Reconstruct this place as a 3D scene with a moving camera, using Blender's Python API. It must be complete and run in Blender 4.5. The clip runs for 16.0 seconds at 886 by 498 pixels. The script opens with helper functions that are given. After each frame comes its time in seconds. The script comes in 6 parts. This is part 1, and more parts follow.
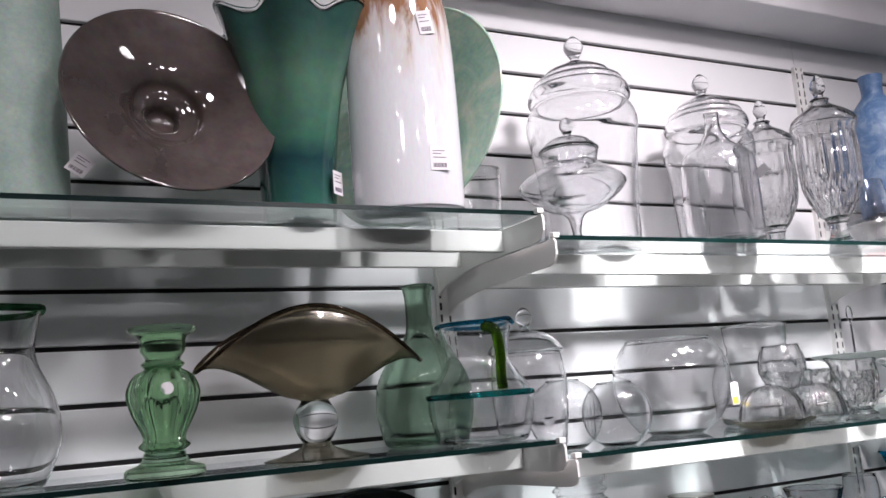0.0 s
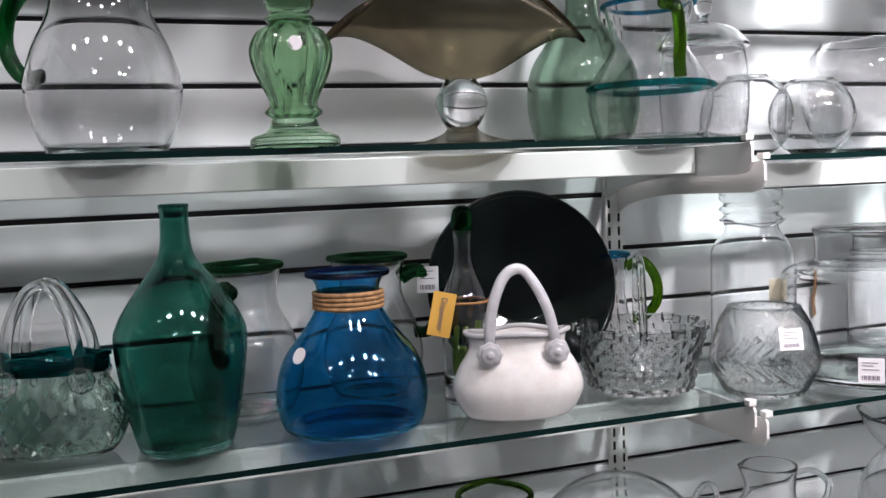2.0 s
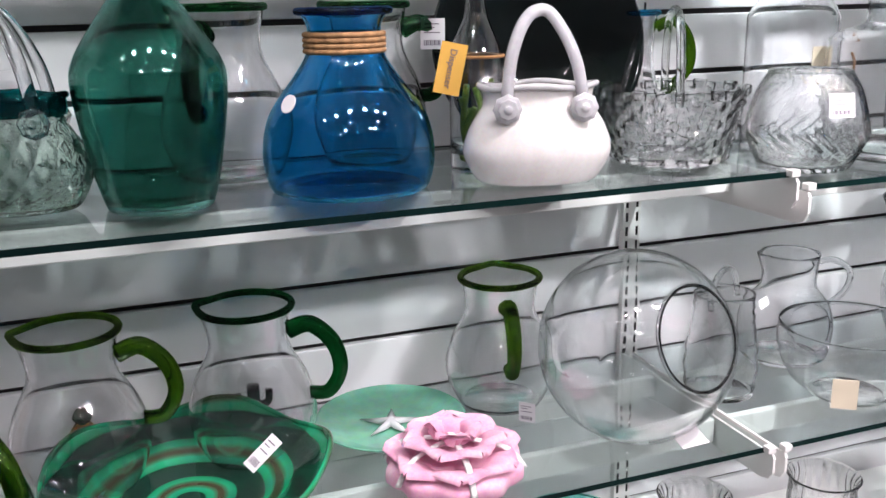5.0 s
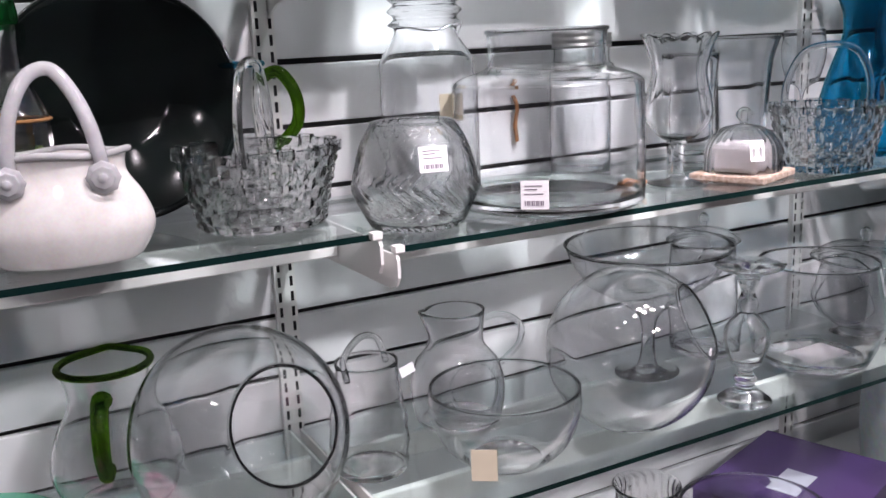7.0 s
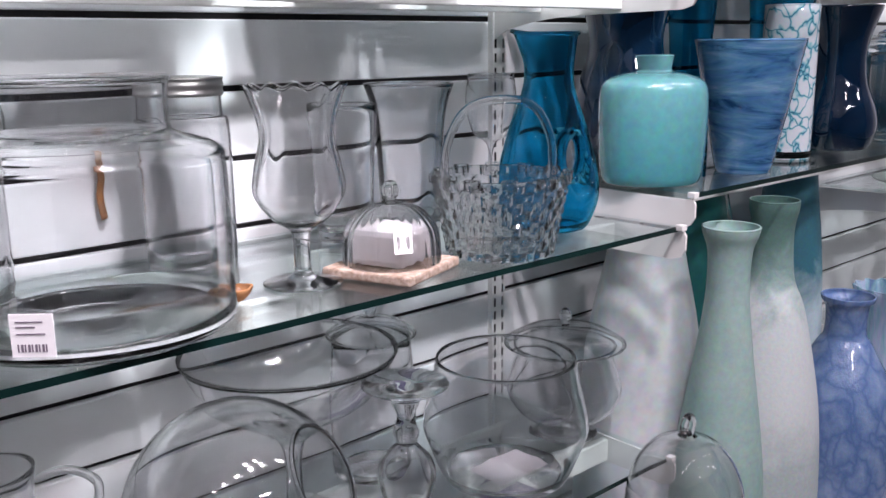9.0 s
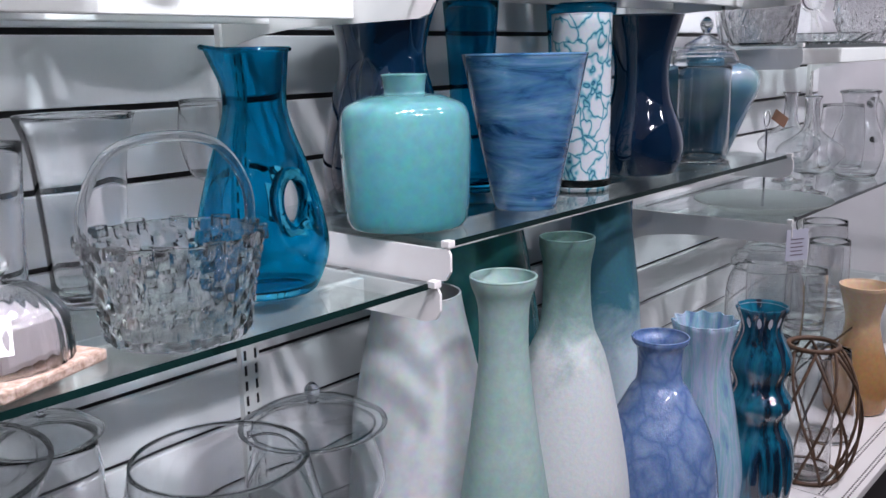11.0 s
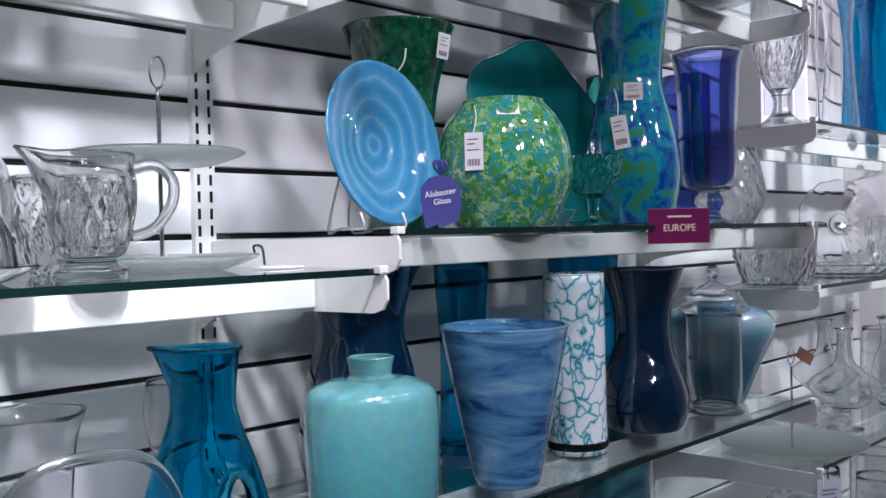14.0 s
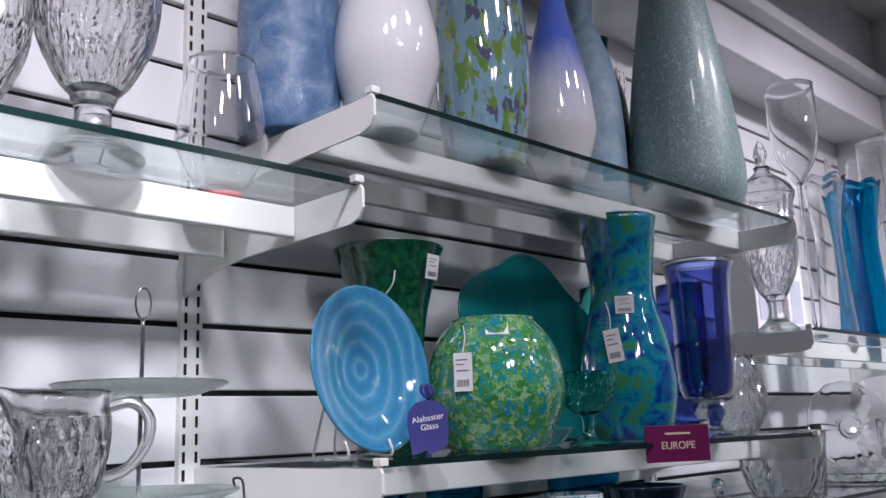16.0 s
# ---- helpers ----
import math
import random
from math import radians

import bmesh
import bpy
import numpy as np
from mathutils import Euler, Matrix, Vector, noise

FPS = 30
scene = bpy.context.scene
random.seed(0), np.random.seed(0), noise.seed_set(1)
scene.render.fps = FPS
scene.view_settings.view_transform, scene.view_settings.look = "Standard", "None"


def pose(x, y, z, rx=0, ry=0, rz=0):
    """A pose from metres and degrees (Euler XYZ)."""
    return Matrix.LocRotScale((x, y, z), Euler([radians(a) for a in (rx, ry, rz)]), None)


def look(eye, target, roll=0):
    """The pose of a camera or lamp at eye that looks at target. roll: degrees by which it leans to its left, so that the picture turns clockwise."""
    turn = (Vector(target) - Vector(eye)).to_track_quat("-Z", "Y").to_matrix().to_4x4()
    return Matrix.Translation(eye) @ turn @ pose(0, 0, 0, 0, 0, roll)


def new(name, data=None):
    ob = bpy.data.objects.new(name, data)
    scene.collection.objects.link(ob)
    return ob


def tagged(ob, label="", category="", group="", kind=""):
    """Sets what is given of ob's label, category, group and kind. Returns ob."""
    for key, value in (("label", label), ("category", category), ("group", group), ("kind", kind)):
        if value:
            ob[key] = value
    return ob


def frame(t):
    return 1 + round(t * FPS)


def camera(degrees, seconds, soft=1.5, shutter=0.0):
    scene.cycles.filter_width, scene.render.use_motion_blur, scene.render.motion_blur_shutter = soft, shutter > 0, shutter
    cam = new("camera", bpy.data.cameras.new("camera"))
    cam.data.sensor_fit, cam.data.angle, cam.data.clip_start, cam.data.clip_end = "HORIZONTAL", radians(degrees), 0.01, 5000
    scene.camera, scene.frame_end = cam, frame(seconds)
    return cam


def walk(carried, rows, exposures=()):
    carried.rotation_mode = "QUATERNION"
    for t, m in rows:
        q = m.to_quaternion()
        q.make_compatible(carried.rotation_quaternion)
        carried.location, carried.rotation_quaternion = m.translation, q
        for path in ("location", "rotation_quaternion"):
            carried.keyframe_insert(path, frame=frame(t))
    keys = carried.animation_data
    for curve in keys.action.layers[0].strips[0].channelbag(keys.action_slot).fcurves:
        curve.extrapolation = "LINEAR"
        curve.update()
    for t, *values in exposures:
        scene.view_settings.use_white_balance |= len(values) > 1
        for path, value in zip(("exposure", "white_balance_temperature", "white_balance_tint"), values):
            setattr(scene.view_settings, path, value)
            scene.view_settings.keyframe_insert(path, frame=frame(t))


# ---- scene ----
cam = camera(51.8, 16.0)
PATH = [
    (0, (-0.869, -1.696, 1.551), (0.049, 0.048, 1.892), -4.5),
    (0.5, (-0.85, -1.676, 1.527), (0.05, 0.089, 1.797), -3.9),
    (1, (-0.825, -1.626, 1.508), (0.041, 0.172, 1.634), -3.3),
    (1.5, (-0.82, -1.545, 1.469), (-0.03, 0.292, 1.462), -2.8),
    (2, (-0.829, -1.486, 1.441), (-0.179, 0.399, 1.287), -2.2),
    (2.5, (-0.832, -1.455, 1.412), (-0.334, 0.458, 1.108), -1.9),
    (3, (-0.839, -1.439, 1.388), (-0.411, 0.467, 0.962), -1.6),
    (3.2, (-0.842, -1.433, 1.378), (-0.423, 0.467, 0.915), -1.6),
    (5.3, (-0.809, -1.337, 1.33), (-0.089, 0.452, 0.797), -0.9),
    (5.5, (-0.78, -1.339, 1.333), (-0.022, 0.435, 0.806), -0.8),
    (6, (-0.67, -1.366, 1.344), (0.135, 0.391, 0.829), -1.1),
    (6.5, (-0.541, -1.392, 1.341), (0.297, 0.358, 0.856), -1.8),
    (7, (-0.424, -1.372, 1.331), (0.49, 0.347, 0.873), -2.5),
    (7.5, (-0.329, -1.311, 1.329), (0.705, 0.342, 0.881), -2.6),
    (8, (-0.239, -1.224, 1.341), (0.927, 0.336, 0.886), -2.0),
    (8.5, (-0.132, -1.179, 1.347), (1.126, 0.311, 0.904), -1.4),
    (9, (0.003, -1.177, 1.361), (1.303, 0.277, 0.919), -0.6),
    (9.5, (0.126, -1.199, 1.365), (1.465, 0.221, 0.929), -0.5),
    (10, (0.217, -1.182, 1.352), (1.644, 0.15, 0.916), -0.9),
    (10.2, (0.25, -1.164, 1.35), (1.708, 0.132, 0.907), -1.1),
    (12.3, (0.429, -1.125, 1.417), (1.917, 0.156, 1.034), -1.5),
    (12.5, (0.438, -1.146, 1.427), (1.904, 0.165, 1.063), -1.5),
    (13, (0.457, -1.174, 1.456), (1.89, 0.19, 1.164), -1.2),
    (13.5, (0.465, -1.192, 1.481), (1.891, 0.2, 1.311), -1.1),
    (14, (0.474, -1.199, 1.492), (1.898, 0.205, 1.464), -1.4),
    (14.5, (0.481, -1.201, 1.501), (1.902, 0.202, 1.603), -1.7),
    (15, (0.487, -1.206, 1.514), (1.9, 0.193, 1.724), -1.9),
    (15.5, (0.493, -1.21, 1.526), (1.897, 0.182, 1.829), -2.1),
    (16, (0.5, -1.217, 1.535), (1.892, 0.166, 1.922), -2.1),
]
EXPOSURES = ((0, -0.3, 6500, 6), (1, -0.25, 6500, 6), (2, 0.15, 6500, 4), (3, 0.6, 6500, 4), (5.5, 0.7, 6500, 7), (7, 0.2, 6500, 10), (8, 0.0, 6450, 12), (10, 0.05, 6300, 10), (12.5, 0.1, 6000, 8), (14, -0.25, 6000, 7), (15, -0.42, 6100, 7), (16, -0.6, 6100, 7))
walk(cam, [(t, look(eye, target, roll)) for t, eye, target, roll in PATH], EXPOSURES)

# ---- light ----
world = bpy.data.worlds.new("world")
scene.world = world
scene.cycles.max_bounces, scene.cycles.transmission_bounces, scene.cycles.transparent_max_bounces = 16, 16, 40
world.use_nodes = True
world.node_tree.nodes["Background"].inputs[0].default_value = (0.75, 0.8, 1.0, 1)
world.node_tree.nodes["Background"].inputs[1].default_value = 0.02


def spot_lamp(x, y, z, tx, ty, tz, watts, size=0.09, colour=(1.0, 0.895, 0.965), spread=110):
    d = bpy.data.lights.new("ceiling_spot", "AREA")
    d.shape, d.size, d.energy, d.color, d.spread = "DISK", size, watts, colour, radians(spread)
    ob = new("ceiling_spot", d)
    ob.matrix_world = look((x, y, z), (tx, ty, tz))
    return ob


for lx, watts in ((-2.0, 2.2), (-1.35, 2.7), (-0.7, 1.8), (-0.1, 2.6), (0.42, 12.5), (0.9, 4.0), (1.55, 1.0), (2.2, 2.6), (2.8, 9.0), (3.3, 7.0)):
    spot_lamp(lx, -1.3, 2.86, lx + 0.05, -0.1, 1.4, watts, 0.15, spread=88)
for lx, tz, watts in ((0.35, 1.4, 1.8), (0.7, 1.4, 4.2)):
    spot_lamp(lx, -1.05, 2.86, lx, -0.1, tz, watts, 0.12, spread=40)
# back row: added frontal fill for the dark shelves, no known fittings
for lx, watts in ((-1.4, 2.0), (0.35, 3.6), (0.75, 6.5), (2.6, 3.0)):
    spot_lamp(lx, -2.9, 2.86, lx, -0.1, 0.9, watts, 0.2, spread=70)

for k in range(12):
    lx = -2.6 + 0.55 * k
    spot_lamp(lx, (-2.1, -3.3, -2.6)[k % 3], 2.88, lx, (-1.6, -2.4, -1.9)[k % 3], 0.5, 0.7, 0.055, spread=150)

# ---- materials ----
MATS = {}


def nodes_of(name):
    m = bpy.data.materials.new(name)
    m.use_nodes = True
    nt = m.node_tree
    b = nt.nodes["Principled BSDF"]
    return m, nt, b


def tex_noise(nt, scale, detail=4.0, rough=0.55, vec=None, distort=0.0):
    n = nt.nodes.new("ShaderNodeTexNoise")
    n.inputs["Scale"].default_value, n.inputs["Detail"].default_value = scale, detail
    n.inputs["Roughness"].default_value, n.inputs["Distortion"].default_value = rough, distort
    if vec is None:
        c = nt.nodes.new("ShaderNodeTexCoord")
        vec = c.outputs["Object"]
    nt.links.new(vec, n.inputs["Vector"])
    return n


def ramp(nt, fac, stops):
    r = nt.nodes.new("ShaderNodeValToRGB")
    els = r.color_ramp.elements
    while len(els) < len(stops):
        els.new(0.5)
    for e, (p, c) in zip(els, stops):
        e.position, e.color = p, (*c, 1)
    nt.links.new(fac, r.inputs[0])
    return r


def bump(nt, b, height, strength=0.2, distance=0.002):
    n = nt.nodes.new("ShaderNodeBump")
    n.inputs["Strength"].default_value, n.inputs["Distance"].default_value = strength, distance
    nt.links.new(height, n.inputs["Height"])
    nt.links.new(n.outputs[0], b.inputs["Normal"])
    return n


def solid(name, colour, rough=0.5, metal=0.0, vary=0.08, scale=6.0, grain=60.0, relief=0.05, coat=0.0):
    """A painted, moulded or metal surface with soft blotches and a fine grain."""
    if name in MATS:
        return MATS[name]
    m, nt, b = nodes_of(name)
    n = tex_noise(nt, scale)
    lo = tuple(c * (1 - vary) for c in colour)
    hi = tuple(min(1, c * (1 + vary)) for c in colour)
    r = ramp(nt, n.outputs[0], [(0.3, lo), (0.7, hi)])
    nt.links.new(r.outputs[0], b.inputs["Base Color"])
    b.inputs["Roughness"].default_value, b.inputs["Metallic"].default_value = rough, metal
    b.inputs["Coat Weight"].default_value = coat
    if relief:
        g = tex_noise(nt, grain, 3)
        bump(nt, b, g.outputs[0], relief, 0.001)
    MATS[name] = m
    return m


def glass(name, tint, rough=0.0, relief=0.0, relief_scale=40.0, ior=1.45, gloss=0.03):
    """Coloured, cut or solid glass: true refraction under a polished skin."""
    if name in MATS:
        return MATS[name]
    m, nt, b = nodes_of(name)
    nt.nodes.remove(b)
    out = nt.nodes["Material Output"]
    g = nt.nodes.new("ShaderNodeBsdfGlass")
    g.inputs["Color"].default_value = (*tint, 1)
    g.inputs["Roughness"].default_value, g.inputs["IOR"].default_value = rough, ior
    polish = nt.nodes.new("ShaderNodeBsdfGlossy")
    polish.inputs["Roughness"].default_value = 0.03
    top = nt.nodes.new("ShaderNodeMixShader")
    top.inputs[0].default_value = gloss
    nt.links.new(g.outputs[0], top.inputs[1])
    nt.links.new(polish.outputs[0], top.inputs[2])
    nt.links.new(top.outputs[0], out.inputs["Surface"])
    if relief:
        n = tex_noise(nt, relief_scale, 2)
        bm_ = nt.nodes.new("ShaderNodeBump")
        bm_.inputs["Strength"].default_value, bm_.inputs["Distance"].default_value = relief, 0.004
        nt.links.new(n.outputs[0], bm_.inputs["Height"])
        nt.links.new(bm_.outputs[0], g.inputs["Normal"])
        nt.links.new(bm_.outputs[0], polish.inputs["Normal"])
    MATS[name] = m
    return m


def thin(name, tint, gloss=1.5, sheen=(0.82, 0.82, 0.84), rough=0.01, relief=0.0, relief_scale=30.0, bend=4.0):
    """Thin blown glass or a pane: light goes straight through, tinted, and the surface mirrors by Fresnel."""
    if name in MATS:
        return MATS[name]
    m, nt, b = nodes_of(name)
    nt.nodes.remove(b)
    out = nt.nodes["Material Output"]
    t = nt.nodes.new("ShaderNodeBsdfTransparent")
    t.inputs["Color"].default_value = (*tint, 1)
    g = nt.nodes.new("ShaderNodeBsdfGlossy")
    g.inputs["Color"].default_value = (*sheen, 1)
    g.inputs["Roughness"].default_value = rough
    f = nt.nodes.new("ShaderNodeLayerWeight")
    f.inputs["Blend"].default_value = 0.5
    p = nt.nodes.new("ShaderNodeMath")
    p.operation = "POWER"
    p.inputs[1].default_value = bend
    nt.links.new(f.outputs["Facing"], p.inputs[0])
    s = nt.nodes.new("ShaderNodeMath")
    s.operation = "MULTIPLY_ADD"
    s.inputs[1].default_value, s.inputs[2].default_value = 0.92, ((gloss - 1) / (gloss + 1)) ** 2
    nt.links.new(p.outputs[0], s.inputs[0])
    mix = nt.nodes.new("ShaderNodeMixShader")
    nt.links.new(s.outputs[0], mix.inputs[0])
    nt.links.new(t.outputs[0], mix.inputs[1])
    nt.links.new(g.outputs[0], mix.inputs[2])
    nt.links.new(mix.outputs[0], out.inputs["Surface"])
    if relief:
        n = tex_noise(nt, relief_scale, 2)
        bm_ = nt.nodes.new("ShaderNodeBump")
        bm_.inputs["Strength"].default_value, bm_.inputs["Distance"].default_value = relief, 0.004
        nt.links.new(n.outputs[0], bm_.inputs["Height"])
        nt.links.new(bm_.outputs[0], g.inputs["Normal"])
        nt.links.new(bm_.outputs[0], f.inputs["Normal"])
    MATS[name] = m
    return m


WHITE_STEEL = solid("white_steel", (0.80, 0.79, 0.77), 0.35, vary=0.03, relief=0.02)
SLAT_WHITE = solid("slat_laminate", (0.78, 0.78, 0.79), 0.45, vary=0.04, scale=3, relief=0.03)
# near-black colour puts the shade into grooves, slots and recesses
RECESS_SHADE = solid("recess_shade", (0.025, 0.022, 0.025), 0.6)
PLASTER = solid("plaster", (0.74, 0.73, 0.75), 0.75, vary=0.04, grain=90, relief=0.08)
# unseen floor and walls, kept dark for deep blacks and dark glass edges
FLOOR_MAT = solid("floor_vinyl", (0.14, 0.13, 0.125), 0.3, vary=0.2)
SHOP_WALL = solid("shop_wall", (0.20, 0.20, 0.22), 0.7)
SHELF_GLASS = thin("shelf_glass", (0.93, 0.975, 0.965), 1.5)
SHELF_EDGE = solid("shelf_edge", (0.003, 0.014, 0.013), 0.2, vary=0.3, relief=0)
CLEAR = glass("clear_glass", (0.990, 0.991, 0.995), rough=0.0, ior=1.46, gloss=0.05)
SOLID_CLEAR = glass("solid_clear_glass", (0.985, 0.987, 0.992), rough=0.01)


# ---- mesh helpers ----
def obj_from(name, bm, mat, smooth=False, sharp=None):
    me = bpy.data.meshes.new(name)
    bmesh.ops.recalc_face_normals(bm, faces=bm.faces)
    bm.to_mesh(me)
    bm.free()
    if smooth:
        me.polygons.foreach_set("use_smooth", [True] * len(me.polygons))
        if sharp:
            me.set_sharp_from_angle(angle=radians(sharp))
    if mat:
        me.materials.append(mat)
    return new(name, me)


def part(name, bm, mat, parent, label="", smooth=False, sharp=None):
    ob = obj_from(name, bm, mat, smooth, sharp)
    ob.parent = parent
    if label:
        tagged(ob, label)
    return ob


def thing(name, x, y, z, label, category, group="", turn=0.0):
    ob = new(name)
    ob.empty_display_size = 0.02
    ob.matrix_basis = pose(x, y, z, 0, 0, turn)
    return tagged(ob, label, category, group)


def box_bm(x0, x1, y0, y1, z0, z1, bevel=0.0, bm=None):
    bm = bm or bmesh.new()
    r = bmesh.ops.create_cube(bm, size=1, matrix=Matrix.Translation(((x0 + x1) / 2, (y0 + y1) / 2, (z0 + z1) / 2)) @ Matrix.Diagonal((x1 - x0, y1 - y0, z1 - z0, 1)))
    if bevel:
        es = {e for v in r["verts"] for e in v.link_edges}
        bmesh.ops.bevel(bm, geom=list(es), offset=bevel, segments=2, affect="EDGES", profile=0.5)
    return bm


def structure(name, bm, mat, label=""):
    return tagged(obj_from(name, bm, mat), label, kind="structure")


# ---- the shop's shell ----
X0, X1, YB, TOP = -2.9, 3.75, -3.6, 2.9
BAYS = (-1.20, 0.012, 1.184, 2.375, 3.64)
SLAT0, PITCH = 1.40, 0.10
floor = structure("floor", box_bm(X0 - 0.1, X1 + 0.1, YB - 0.1, 0.1, -0.08, 0), FLOOR_MAT, "dark vinyl shop floor")
ceiling = structure("ceiling", box_bm(X0 - 0.1, X1 + 0.1, YB - 0.1, 0.1, TOP, TOP + 0.08), PLASTER, "white plaster ceiling")
# west and south walls are unseen, added to darken reflections in the glass
wall_left = structure("wall_west", box_bm(X0 - 0.1, X0, YB, 0.1, 0, TOP), SHOP_WALL, "unseen dark grey wall closing the shop's side")
wall_right = structure("wall_east", box_bm(X1, X1 + 0.1, YB, 0.1, 0, TOP), PLASTER, "plain white return wall")
wall_back = structure("wall_south", box_bm(X0 - 0.1, X1 + 0.1, YB - 0.1, YB, 0, TOP), SHOP_WALL, "unseen dark grey wall closing the shop behind the camera")
wall_north = structure("wall_north", box_bm(X0, X1, 0.0155, 0.1, 0, TOP), RECESS_SHADE, "white slatwall panelling with dark grooves")
SOFFIT, SOFFIT_Y = 2.49, -0.17
bulkhead = structure("bulkhead", box_bm(X0, X1, SOFFIT_Y, 0.0, SOFFIT, TOP, 0.004), PLASTER, "white plaster bulkhead over the shelves")
trim = structure("trim", box_bm(X0, X1, SOFFIT_Y - 0.05, SOFFIT_Y, SOFFIT + 0.13, SOFFIT + 0.17, 0.004), PLASTER, "white ledge along the bulkhead")


def slat_mesh(length):
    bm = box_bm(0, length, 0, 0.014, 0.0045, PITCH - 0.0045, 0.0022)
    me = bpy.data.meshes.new("slat")
    bm.to_mesh(me)
    bm.free()
    me.materials.append(SLAT_WHITE)
    return me


def wall_slats():
    spans = [(X0, BAYS[0])] + list(zip(BAYS[:-1], BAYS[1:])) + [(BAYS[-1], X1)]
    for a, b in spans:
        me = slat_mesh(b - a - 0.001)
        k = 0
        z = SLAT0 - 14 * PITCH
        while z + PITCH < SOFFIT + 0.02:
            ob = new("slat", me)
            ob.parent = wall_north
            ob.location = (a, 0, z)
            z += PITCH


wall_slats()


def upright(x):
    """A twin-slot shelving strip with its two rows of slots cut through."""
    t = thing("shelf_upright", x, 0, 0.1, "white twin-slot steel upright screwed to slatwall", "upright", "shelf uprights")
    bm = bmesh.new()
    xs = (-0.017, -0.0125, -0.0075, 0.0075, 0.0125, 0.017)
    z, step, slot, top = 0.0, 0.025, 0.016, 2.31
    y = -0.012

    def quad(x0, x1, z0, z1):
        bm.faces.new([bm.verts.new(p) for p in ((x0, y, z0), (x1, y, z0), (x1, y, z1), (x0, y, z1))])

    for a in (0, 2, 4):
        quad(xs[a], xs[a + 1], 0, top)
    while z < top - step:
        for a in (1, 3):
            quad(xs[a], xs[a + 1], z + slot, z + step)
        z += step
    for sx in (-0.017, 0.017):
        bm.faces.new([bm.verts.new(p) for p in ((sx, y, 0), (sx, 0, 0), (sx, 0, top), (sx, y, top))])
    part("strip", bm, WHITE_STEEL, t)
    # dark strip added behind the slots, in place of their shade
    part("slot_shade", box_bm(-0.0155, 0.0155, -0.006, -0.0035, 0, top), RECESS_SHADE, t)
    return t


for bx in BAYS:
    upright(bx)

DEPTH = 0.415


def bracket_bm(side):
    """A pressed-steel arm, tall at the wall, sweeping up to a rounded nose."""
    pts = [(-0.010, -0.009), (-0.404, -0.009), (-0.414, -0.006), (-0.419, -0.014), (-0.419, -0.036), (-0.411, -0.048), (-0.394, -0.053)]
    for i in range(7):
        f = i / 6
        pts.append((-0.22 + 0.17 * f, -0.056 - 0.018 * f ** 2.0))
    pts += [(-0.03, -0.082), (-0.010, -0.092)]
    bm = bmesh.new()
    w = 0.002
    a = [bm.verts.new((-w, p, q)) for p, q in pts]
    b = [bm.verts.new((w, p, q)) for p, q in pts]
    bm.faces.new(a)
    bm.faces.new(list(reversed(b)))
    n = len(pts)
    for i in range(n):
        bm.faces.new((a[i], a[(i + 1) % n], b[(i + 1) % n], b[i]))
    return bm


def glass_shelf(i, z, depth=DEPTH):
    x0, x1 = BAYS[i] + 0.0105, BAYS[i + 1] - 0.0105
    t = thing("glass_shelf", (x0 + x1) / 2, 0, z, "clear glass shelf on white steel brackets and rails", "shelf", "glass shelves")
    h = (x1 - x0) / 2
    pane = part("pane", box_bm(-h + 0.001, h - 0.001, -depth + 0.008, -0.02, -0.008, 0), SHELF_GLASS, t, "clear greenish glass pane")
    pane.data.materials.append(SHELF_EDGE)
    for p in pane.data.polygons:
        if p.normal.y < -0.9:
            p.material_index = 1
    for s in (-1, 1):
        ob = part("bracket", bracket_bm(s), WHITE_STEEL, t)
        ob.location = (s * h, 0, 0)
        part("clip", box_bm(s * h - (0.010 if s > 0 else 0.003), s * h + (0.010 if s < 0 else 0.003), -depth - 0.003, -depth + 0.010, -0.006, 0.003, 0.001), WHITE_STEEL, t)
    for ry in (-0.275, -0.11):
        part("rail", box_bm(-h + 0.004, h - 0.004, ry - 0.014, ry, -0.05, -0.011, 0.002), WHITE_STEEL, t)
    return t


LEVEL = {0: (1.872, 1.484, 1.106, 0.714), 1: (1.830, 1.457, 1.086, 0.712), 2: (1.948, 1.502, 1.132), 3: (1.72, 1.368, 0.98, 0.60)}
for bay, zs in LEVEL.items():
    for z in zs:
        glass_shelf(bay, z)
DECK = 0.35

